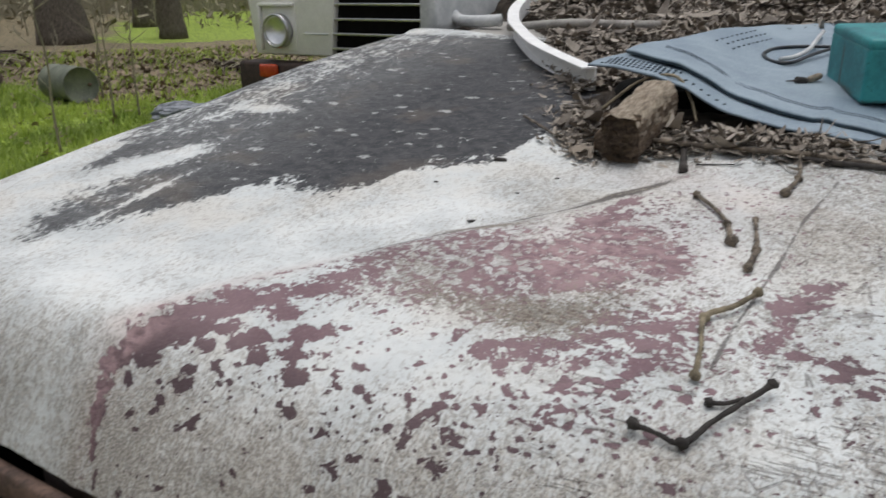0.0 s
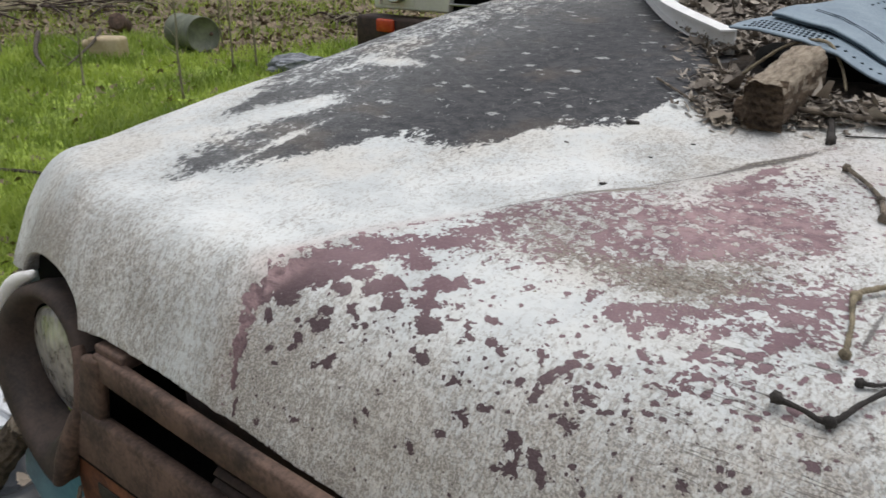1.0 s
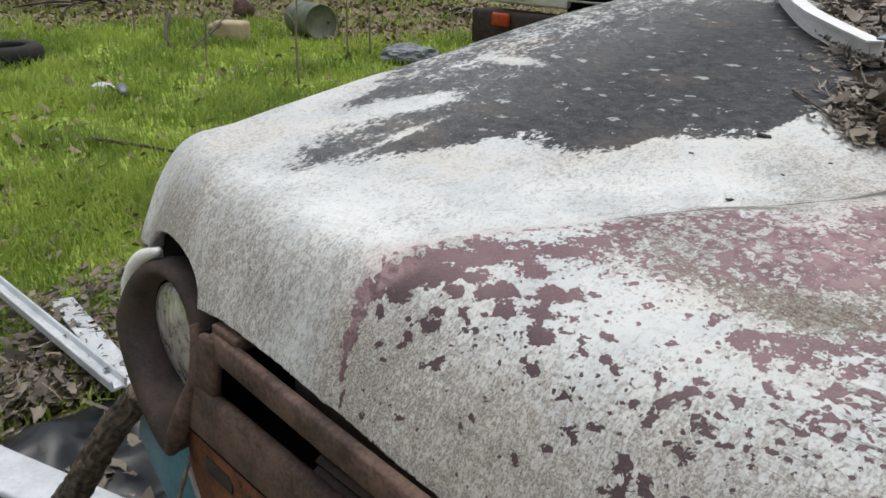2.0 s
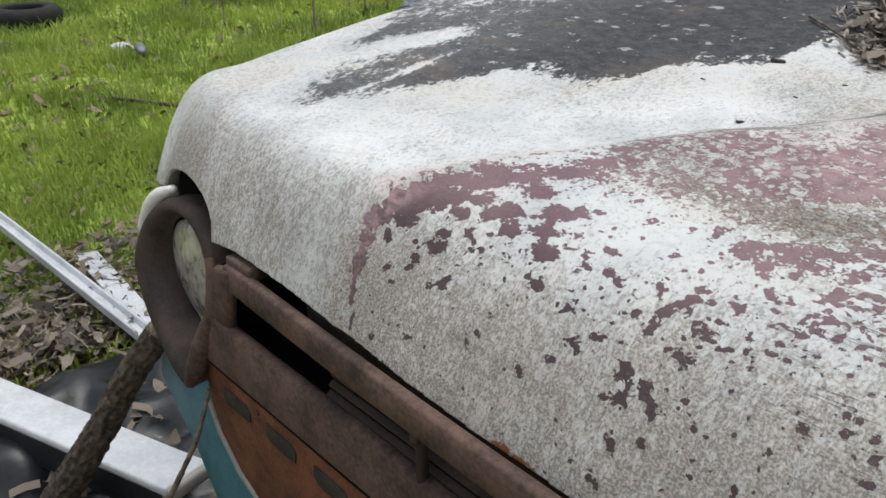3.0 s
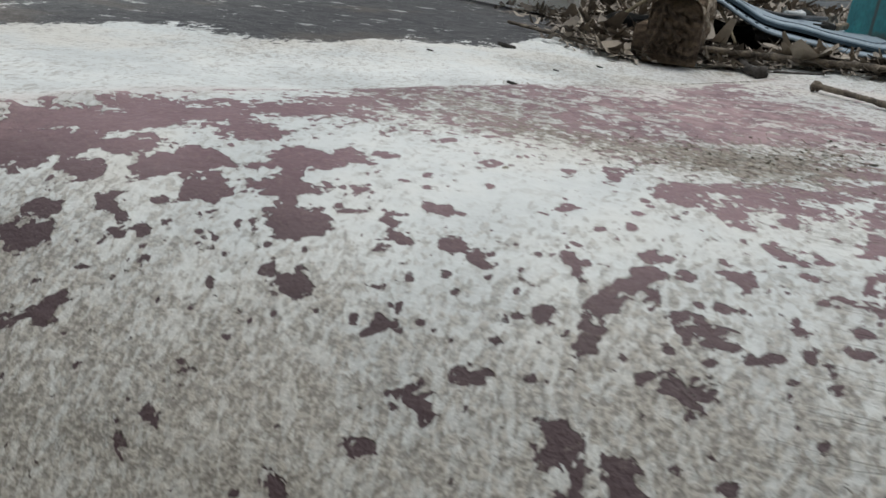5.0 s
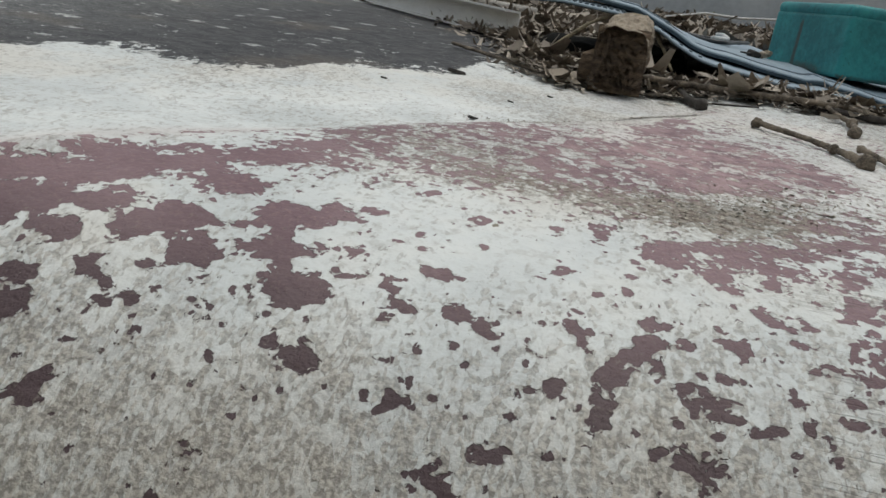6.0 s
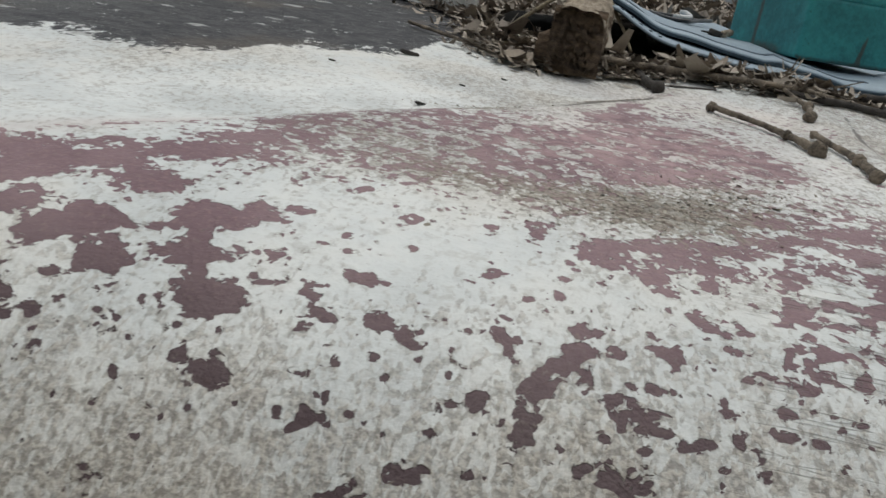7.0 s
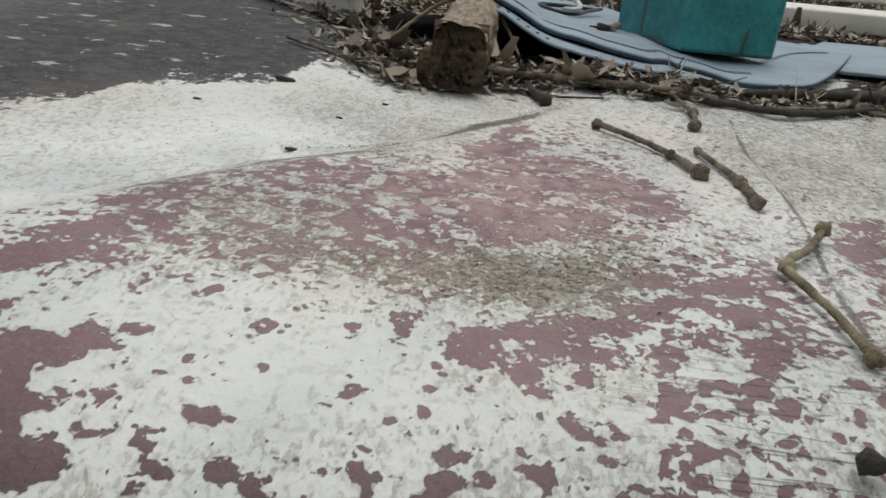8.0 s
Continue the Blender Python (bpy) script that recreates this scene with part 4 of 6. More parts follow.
    return dict(seam=seam, thin=thin, scales=scales, chips=chips, specks=specks, peel=peel, dark=dark, grime_shade=grime_shade, soil=soil, rose_sheen=rose_sheen, bare=bare, rust=rust, crack=crack, scores=scores)


truck = group("old_truck", "derelict truck with flaking white hood and rusted grille", "truck")


def build_hood():
    X = np.concatenate([np.linspace(-HALF, -1.05, 16), np.linspace(-1.04, -.605, 64), np.linspace(-.60, .12, 460), np.linspace(.13, 1.04, 90), np.linspace(1.05, HALF, 16)])
    steps = np.concatenate([np.full(230, 1.0), np.linspace(1.0, 7.0, 120), np.full(90, 7.0)])
    rows = len(steps)
    V = np.zeros((rows + 2, len(X) + 2, 3))
    for i, x in enumerate(X):
        ax = abs(x)
        off = .07 * min(max((ax - .78) / .3, 0), 1) ** 2
        y = np.concatenate([np.linspace(-.2, 0, 500), np.linspace(.001, REAR, 700)])
        y = off + y if off else y
        z = hood_z(np.full_like(y, x), y)
        arch = .060 * max(0.0, 1 - ((ax - .925) / .125) ** 2) ** .5
        lip = np.interp(ax, [0, .30, .41, .506, .614, .74, .82, 1.0, HALF], [.864, .866, .871, .880, .889, .893, .886, .876, .868])
        start = int(np.argmax(z >= lip + arch))
        y, z = y[start:], z[start:]
        y = np.minimum(y, REAR)
        s = np.concatenate([[0], np.cumsum(np.hypot(np.diff(y), np.diff(z)))])
        q = (np.cumsum(steps) - steps[0]) / (steps.sum() - steps[0]) * s[-1]
        V[2:, i + 1, 0], V[2:, i + 1, 1], V[2:, i + 1, 2] = x, np.interp(q, s, y), np.interp(q, s, z)
        V[1, i + 1] = V[2, i + 1] + (0, .006, -.004)
        V[0, i + 1] = V[2, i + 1] + (0, .05, .012)
    V[:, 0], V[:, -1] = V[:, 1] + (0, 0, -.05), V[:, -2] + (0, 0, -.05)
    V[:, 0, 0] += .004
    V[:, -1, 0] -= .004
    ob = grid_mesh("hood", V, HOOD, truck, "white hood, paint flaking to maroon with a black patch")
    P = V.reshape(-1, 3)
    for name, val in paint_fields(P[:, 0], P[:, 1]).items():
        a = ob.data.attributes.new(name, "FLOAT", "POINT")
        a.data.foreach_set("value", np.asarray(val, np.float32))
    return ob


build_hood()

# cowl behind the hood
yy = np.linspace(REAR + .012, 3.0, 30)
xx = np.linspace(-1.06, 1.06, 40)
gx, gy = np.meshgrid(xx, yy)
cowl_z = hood_z(gx, gy) - .012 - .05 * ss(np.abs(gx), .95, 1.06)
grid_mesh("cowl", np.stack([gx, gy, cowl_z], -1), PRIMER, truck, "pale weathered cowl panel")

# cab wall at the end of the cowl
part("cab_wall", bm_prism([(-1.06, 1.20), (1.06, 1.20), (1.04, 2.05), (-1.04, 2.05)], 3.0, 3.06, .01), CAB_GREY, truck, "dull blue-grey cab wall")

# grille
bow = [(x, -.2105 + .015 * (x / .74) ** 2, .850 + .006 * (x / .74) ** 2) for x in np.linspace(-.752, .752, 31)]
edge_bar = [(-.008, -.017), (-.005, -.021), (.005, -.021), (.008, -.017), (.008, .015), (.005, .018), (-.005, .018), (-.008, .015)]
part("grille_top_bar", bm_sweep(edge_bar, bow), RUST, truck, "rusty steel bar")
for sx in (-1, 1):
    part("bar_tab", bm_box(.060, .030, .020, pose(sx * .728, -.182, .874), .004), RUST, truck)
part("inner_flange", bm_sweep([(-.003, -.021), (.003, -.021), (.003, .021), (-.003, .021)], [(x, -.176, .853 + .004 * (x / .6) ** 2) for x in np.linspace(-.60, .60, 25)]), RUST_DARK, truck, "dark rusty flange under the hood lip")
part("grille_ledge", bm_prism([(-.80, .779), (0, .773), (.80, .779), (.845, .692), (0, .694), (-.845, .692)], -.210, -.190, .007), RUST, truck, "broad rusty steel ledge")
for sx in (-1, 1):
    part("grille_end", bm_prism([(sx * .738, .872), (sx * .784, .862), (sx * .845, .700), (sx * .765, .700), (sx * .757, .775), (sx * .742, .84)], -.206, -.190, .007), RUST, truck)
# black liner: the opening's darkness is put into its colour
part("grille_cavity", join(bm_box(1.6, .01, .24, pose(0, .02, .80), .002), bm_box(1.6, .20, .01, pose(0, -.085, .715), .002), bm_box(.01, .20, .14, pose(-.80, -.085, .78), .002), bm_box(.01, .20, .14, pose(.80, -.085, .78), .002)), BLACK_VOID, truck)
# black tube in place of the shadow line below the ledge
part("panel_shadow_line", bm_tube([(-.838, -.2045, .692), (.838, -.2045, .692)], .004, 8), BLACK_VOID, truck)
for k in range(4):
    part("louvre", bm_box(1.10, .010, .005, pose(0, -.190 + .004 * k, .778 + .0125 * k, 35), .0015), RUST_DARK, truck)
for k in range(3):
    x = -.372 + .372 * k
    part("grille_bolt", join(bm_box(.011, .012, .070, pose(x, -.203, .800), .004), bm_lathe([(.006, 0), (.007, .003), (.004, .006)], 10, pose(x, -.209, .829, 90))), RUST_DARK, truck)
# lower panel with oval slots
lower = bm_prism([(-.848, .694), (.848, .694), (.862, .66), (.858, .61), (.838, .56), (.790, .513), (.72, .48), (.62, .46), (-.62, .46), (-.72, .48), (-.790, .513), (-.838, .56), (-.858, .61), (-.862, .66)], -.204, -.185, .006)
part("lower_grille_panel", lower, RUST_RED, truck, "orange-rusted lower grille panel")
for k in range(14):
    x = -.765 + .1125 * k
    part("panel_slot", bm_prism([(x - .034, .664), (x + .026, .664), (x + .036, .655), (x + .034, .638), (x - .026, .636), (x - .036, .646)], -.2065, -.2042, .0008), SLOT, truck)
    if k < 13:
        part("panel_rivet", bm_lathe([(.005, 0), (.004, .002), (.002, .003)], 8, pose(x + .056, -.204, .668, 90)), RUST_RED, truck)


def egg(cx, cz, rx, rz, tip, n=56):
    """An oval that narrows to a point at the bottom and drifts towards the middle."""
    out = []
    for k in range(n):
        a = 2 * math.pi * k / n
        c, s = math.cos(a), math.sin(a)
        x, z = rx * c, rz * s
        if s < 0:
            x = x * (1 + .45 * s) + tip * s * s
        out.append((cx + x, cz + z))
    return out


def build_lamp(sx):
    cx, cz = .945, .765
    lens = [(.927 + .086 * math.cos(2 * math.pi * k / 56), .780 + .090 * math.sin(2 * math.pi * k / 56)) for k in range(56)]
    rings = [(egg(cx, cz, .128, .116, -.06), .06), (egg(cx, cz, .135, .127, -.07), .02), (egg(cx, cz, .135, .127, -.072), -.006),
             (egg(cx, cz, .131, .122, -.07), -.012), (egg(cx - .002, cz + .002, .120, .114, -.055), -.015), (egg(cx - .008, cz + .008, .102, .103, -.03), -.012), (egg(cx - .012, cz + .012, .094, .097, -.015), -.002), (lens, None)]
    bm = bmesh.new()
    prev = None
    for pts, dy in rings:
        ring = [bm.verts.new((sx * x, -.160 if dy is None else -.188 + .27 * (z - cz) + dy, z)) for x, z in pts]
        if prev:
            for k in range(len(ring)):
                bm.faces.new((prev[k], prev[(k + 1) % len(ring)], ring[(k + 1) % len(ring)], ring[k]))
        prev = ring
    bmesh.ops.recalc_face_normals(bm, faces=bm.faces[:])
    bezel = part("headlight_bezel", bm, BEZEL, truck, "rusted teardrop headlight bezel")
    m = pose(sx * .927, -.158, .780, 90)
    part("headlight_lens", bm_lathe([(.083, -.01), (.083, .001), (.072, .007), (.050, .012), (.02, .015), (.002, .0155)], 40, m), LENS, bezel, "dusty ribbed glass lens")
    part("retaining_ring", bm_lathe([(.0855, -.012), (.0855, .001), (.083, .003), (.0825, -.012)], 40, m), CHROME, bezel, "dull chrome ring")
    # black plate standing for the dark hollow above the lamp
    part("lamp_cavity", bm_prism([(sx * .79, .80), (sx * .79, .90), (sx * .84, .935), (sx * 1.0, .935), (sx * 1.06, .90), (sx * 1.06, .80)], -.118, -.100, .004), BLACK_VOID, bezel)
    rim = []
    for a in np.radians(np.linspace(142, 262, 16)):
        c, v = math.cos(a), math.sin(a)
        rim.append((cx + .131 * c * (1 + .45 * min(v, 0)) - .07 * min(v, 0) ** 2, cz + .122 * v))
    part("bezel_flange", bm_tube([(sx * (x + .004), -.196 + .27 * (z - cz), z) for x, z in rim], [.009, .013, .015, .016, .015, .012, .006], 12, wob=.03, seed=8), RUST, bezel, "red-brown rusted flange")
    # fender behind the bezel
    f = [bm_prism([(sx * .80, .84), (sx * .84, .895), (sx * 1.0, .895), (sx * 1.08, .85), (sx * 1.10, .60), (sx * 1.06, .36), (sx * .80, .36)], -.085, .9, .02)]
    part("fender", join(*f), BLUE_PAINT, truck, "faded turquoise fender")
    part("fender_edge", bm_tube([(sx * .985, -.155, .900), (sx * 1.045, -.158, .868), (sx * 1.090, -.162, .815), (sx * 1.100, -.170, .74), (sx * 1.085, -.17, .68)], [.006, .014, .015, .011, .004], 10), ALU, truck, "pale bare-metal fender edge")
    part("front_valance", bm_prism([(sx * 1.085, .60), (sx * .84, .66), (sx * .80, .53), (sx * .60, .47), (sx * .60, .30), (sx * .93, .30), (sx * .965, .345), (sx * 1.016, .424), (sx * 1.066, .470), (sx * 1.115, .520)], -.183, -.12, .012), BLUE_PAINT, truck, "turquoise painted valance")
    part("fender_rim", bm_prism([(sx * .862, .600), (sx * .872, .598), (sx * .850, .550), (sx * .800, .500), (sx * .722, .468), (sx * .718, .479), (sx * .792, .511), (sx * .841, .560)], -.2045, -.186, .002), PRIMER, truck, "worn pale rim")
    w = part("tyre", bm_lathe([(.20, -.10), (.34, -.10), (.37, -.07), (.375, 0), (.37, .07), (.34, .10), (.20, .10)], 40, pose(sx * .90, .62, .375, 0, 90, 0)), RUBBER, truck)
    part("wheel_rim", bm_lathe([(.02, -.05), (.12, -.05), (.20, -.09), (.20, .09), (.12, .05), (.02, .05)], 32, pose(sx * .90, .62, .375, 0, 90, 0)), RUST, w)


build_lamp(-1)
build_lamp(1)
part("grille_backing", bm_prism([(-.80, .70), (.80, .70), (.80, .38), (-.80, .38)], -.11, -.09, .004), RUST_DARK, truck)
part("front_crossmember", bm_box(1.6, 1.8, .16, pose(0, .95, .50), .02), RUST_DARK, truck)

# ---------- leaf mould and junk on the back of the hood ----------
def mulch_front(x):
    """How far forward the leaf litter reaches."""
    return np.interp(x, [-1.05, -.85, -.70, -.62, -.55, -.50, -.40, -.34, -.27, -.20, -.14, -.09, 0, .1, .19, .3, 1.05],
                     [1.80, 1.62, 1.42, 1.18, 1.03, .94, .80, .55, .465, .50, .53, .53, .52, .56, .60, .615, .7])


def mulch_z(x, y):
    d = y - mulch_front(x)
    return hood_z(x, y) + .007 * ss(d, -.02, .08) + .014 * ss(y, 1.0, 1.5) + .075 * ss(y, 1.35, 2.6) + .004 * np.sin(9 * x + 4 * y) * ss(d, 0, .3) - .03 * ss(-d, 0, .03)


mx, my = np.meshgrid(np.linspace(-1.04, 1.04, 130), np.linspace(.40, 2.98, 170))
rng = np.random.default_rng(5)
mz = mulch_z(mx, my) + rng.normal(0, .002, mx.shape) - .006
mould = grid_mesh("leaf_mould", np.stack([mx, my, mz], -1), HUMUS)
tagged(mould, "dark leaf mould heaped behind the hood", "leaf mould", kind="stuff")


def chips(n, seed, xr, yr, size, lift, edge=.0, thin=.3):
    """Curled scraps of leaf and bark laid at random on the mould."""
    r = np.random.default_rng(seed)
    x, y = r.uniform(*xr, n * 4), r.uniform(*yr, n * 4)
    under = (y > np.interp(x, [-.42, -.3, -.1, .1, .25, .33, .40, .55, .75], [.72, .67, .62, .60, .64, .74, .78, .72, .80])) & (x > np.interp(y, [.7, .80, .92, 1.05, 1.2, 1.45], [-.42, -.36, -.25, -.20, -.16, -.05])) & (x < .75) & (y < 1.30)
    keep = (y > mulch_front(x) - edge * r.random(n * 4) ** 2) & ~under
    x, y = x[keep][:n], y[keep][:n]
    n = len(x)
    z = np.maximum(mulch_z(x, y), hood_z(x, y)) + r.uniform(.001, lift, n)
    L = np.minimum(size * r.lognormal(0, .4, n), size * 1.7)
    W = L * r.uniform(min(.12, .5 * thin), thin, n)
    yaw, pit = r.uniform(0, 2 * np.pi, n), r.normal(0, .12, n)
    d = np.stack([np.cos(yaw) * np.cos(pit), np.sin(yaw) * np.cos(pit), np.sin(pit)], -1)
    s = np.stack([-np.sin(yaw), np.cos(yaw), r.normal(0, .32, n)], -1)
    s /= np.linalg.norm(s, axis=1)[:, None]
    up = np.cross(d, s)
    curl = r.normal(.06, .2, n)
    V = np.zeros((n, 4, 2, 3))
    for k, t in enumerate((-.5, -.2, .2, .5)):
        c = np.stack([x, y, z], -1) + d * (L * t)[:, None] + up * (curl * L * (4 * t * t))[:, None]
        w = W * (1.0 if abs(t) < .3 else .45) * .5
        V[:, k, 0], V[:, k, 1] = c - s * w[:, None], c + s * w[:, None] + up * (w * r.uniform(0, .7, n))[:, None]
    return V


V = np.concatenate([chips(700, 19, (-.55, .62), (.45, 1.05), .024, .006, .03, .36), chips(1800, 20, (-1.0, 1.0), (1.15, 2.9), .046, .012, 0, .30), chips(6500, 11, (-1.0, .6), (.43, 1.7), .018, .009, .04), chips(5200, 12, (-1.0, 1.0), (1.2, 2.9), .032, .014, 0, .22), chips(260, 17, (-.52, -.30), (.50, .95), .018, .005, .16), chips(500, 13, (-.5, .5), (.44, .9), .017, .010, .03, .5), chips(500, 18, (-.55, .6), (.45, 1.5), .030, .006, .03, .16), chips(70, 31, (-.40, -.03), (.48, .72), .034, .010, .01, .55), chips(220, 32, (-.9, .2), (1.0, 2.2), .055, .02, 0, .5), chips(260, 44, (-.45, .60), (.46, .80), .042, .008, .01, .055), chips(500, 45, (-1.0, .8), (.9, 2.4), .055, .012, 0, .06)])
tagged(strips("leaf_litter", V, MULCH), "dry brown leaves and bark scraps", "leaf litter", kind="stuff")


def blades(r, c, L, tilt=.40):
    """Whole dry leaves with lobed rims, folded along the midrib and curled, lying at the points c."""
    n = len(c)
    yaw = r.uniform(0, 2 * np.pi, n)
    d = np.stack([np.cos(yaw), np.sin(yaw), r.normal(0, tilt, n)], -1)
    s = np.stack([-np.sin(yaw), np.cos(yaw), r.normal(0, tilt * 1.1, n)], -1)
    V = np.zeros((n, 7, 3, 3))
    up = np.array((0, 0, 1))
    curl, fold, bend = r.uniform(.2, 2.2, n), r.uniform(-.1, .5, n), r.normal(0, .5, n)
    for k, (t, w) in enumerate(((-.5, .02), (-.34, .16), (-.18, .34), (-.02, .24), (.16, .36), (.34, .17), (.5, .02))):
        wide = L * w * r.uniform(.55, 1.35, n)
        q = c + d * (L * t)[:, None] + up * (L * curl * t * t)[:, None] + s * (L * bend * t * t)[:, None]
        V[:, k, 0] = q - s * wide[:, None] + up * (wide * fold * r.uniform(.4, 1.6, n))[:, None]
        V[:, k, 1] = q
        V[:, k, 2] = q + s * (wide * r.uniform(.7, 1.2, n))[:, None] + up * (wide * fold * r.uniform(.4, 1.6, n))[:, None]
    return V


def litter_leaves():
    r = np.random.default_rng(41)
    n = 2600
    x, y = r.uniform(-.95, .62, n), r.uniform(.44, 1.9, n)
    edge = np.interp(x, [-.42, -.3, -.1, .1, .25, .33, .40, .55, .75], [.70, .65, .60, .58, .62, .72, .76, .70, .78])
    keep = (y > mulch_front(x) + .004) & ~((y > edge) & (x > np.interp(y, [.7, .80, .92, 1.05, 1.2, 1.45], [-.42, -.36, -.25, -.20, -.16, -.05])) & (y < 1.30)) & ~((np.abs(x + .207) < .05) & (y > .46) & (y < .66))
    x, y = x[keep], y[keep]
    n = len(x)
    c = np.stack([x, y, np.maximum(mulch_z(x, y), hood_z(x, y)) + r.uniform(.001, .008, n)], -1)
    tagged(strips("dry_leaves", blades(r, c, .014 + .026 * r.random(n) ** 1.5, .22), LITTER_LEAF), "whole dry leaves on the litter", "leaf litter", kind="stuff")


litter_leaves()


def stick(name, pts, r, material, label, seed, off=.003, knobs=(), grp="twigs on the hood"):
    P = []
    for x, y, h in pts:
        P.append((x, y, .6 * h + float(max(hood_z(x, y), mulch_z(x, y) if y > .45 else 0)) + off))
    bms = [bm_tube(P, [.54 * q for q in r], 8, wob=.20, seed=seed, n=11 * len(P))]
    for i, (k, kr) in enumerate(knobs):
        b = bmesh.new()
        bmesh.ops.create_icosphere(b, subdivisions=2, radius=.66 * kr)
        rr = random.Random(seed * 7 + i)
        for v in b.verts:
            v.co *= 1 + rr.uniform(-.22, .22)
        b.transform(Matrix.Translation(P[k]))
        bms.append(b)
    return tagged(part(name, join(*bms), material), label, "twig", grp)


stick("twig", [(-.080, .372, .004), (-.050, .335, .003), (-.030, .300, .002), (-.017, .256, .003)], [.0050, .0042, .0050, .0072], TWIG, "short knobbly brown twig lying on flaked paint", 1, knobs=((0, .0078), (3, .0105), (2, .0070)))
stick("twig", [(-.004, .320, .003), (.004, .280, .002), (.010, .245, .002), (.010, .203, .002)], [.0045, .0042, .0060, .0062], TWIG, "small brown bud twig on the hood", 2, knobs=((2, .0075), (3, .0080), (0, .0058)))
stick("twig", [(.029, .143, .010), (.014, .122, .008), (-.007, .096, .006), (.000, .052, .005), (.005, .012, .004)], [.0042, .0046, .0050, .0040, .0050], TWIG_PALE, "bent pale mossy twig with dark ends", 3, knobs=((0, .0075), (2, .0068), (4, .0072)))
stick("twig", [(-.024, -.056, .010), (-.006, -.056, .006), (.014, -.058, .005), (.030, -.034, .008), (.062, .014, .014)], [.0050, .0034, .0048, .0036, .0046], TWIG_DARK, "forked black twig at the hood's front", 4, knobs=((0, .0085), (2, .0080), (4, .0065)))
stick("twig", [(.022, -.014, .003), (.034, -.011, .003), (.045, -.002, .005)], [.0040, .0032, .0030], TWIG_DARK, "short black twig spur", 5, knobs=((0, .0060),))
stick("twig", [(-.146, .575, .004), (-.130, .51, .004), (-.120, .468, .003)], [.008, .0085, .0095], TWIG_DARK, "stubby dark twig at the litter's edge", 6, knobs=((2, .011),))
stick("twig", [(.006, .575, .008), (.018, .50, .006), (.022, .455, .004), (.014, .410, .003)], [.0045, .004, .005, .005], TWIG, "thin twig poking out of the litter", 7, knobs=((3, .0095), (2, .0075)))
stick("twig", [(-.20, .545, .012), (-.09, .535, .010), (.02, .530, .010), (.13, .550, .010), (.26, .61, .010)], [.006, .0075, .006, .005, .005], TWIG, "long brown twig along the litter", 8)
stick("twig", [(-.06, .545, .004), (.06, .525, .004), (.18, .56, .006), (.36, .66, .006)], [.006, .007, .007, .006], TWIG_DARK, "long dark twig along the litter", 9)
stick("twig", [(.05, .535, .003), (.13, .565, .004), (.24, .600, .004), (.42, .625, .004)], [.005, .006, .008, .008], TWIG, "long weathered twig beside the blue panel", 10)
stick("twig", [(.11, .590, .002), (.19, .622, .004), (.28, .640, .004), (.42, .652, .004)], [.008, .012, .015, .016], TWIG_DARK, "thick dark rotten stick along the blue panel", 18, .008)
stick("twig", [(-.30, .655, .01), (-.246, .678, .080), (-.192, .676, .100), (-.164, .668, .055), (-.145, .64, .01)], [.0045, .0045, .0045, .004, .003], TWIG_PALE, "grey twig leaning over the wood block", 14)
stick("twig", [(-.42, .62, .004), (-.35, .56, .004), (-.285, .50, .002)], [.004, .004, .003], TWIG, "thin grey twig in the litter", 15)
stick("twig", [(-.108, .487, .002), (-.06, .492, .002)], [.0022, .0018], TWIG_DARK, "tiny dark stick on white paint", 16, .002)

# scraps on the paint
for x, y, s, a in ((-.373, .435, .012, 30), (-.316, .237, .0065, 70), (-.42, .33, .004, 10), (-.27, .40, .004, 50), (-.30, .335, .0035, 0)):
    bm = bm_box(s * 1.6, s * .7, s * .35, pose(x, y, float(hood_z(x, y)) + s * .17, 5, 8, a), s * .12)
    tagged(part("bark_chip", bm, TWIG_DARK), "dark bark chip on the hood", "bark chip", "bark chips on the hood")


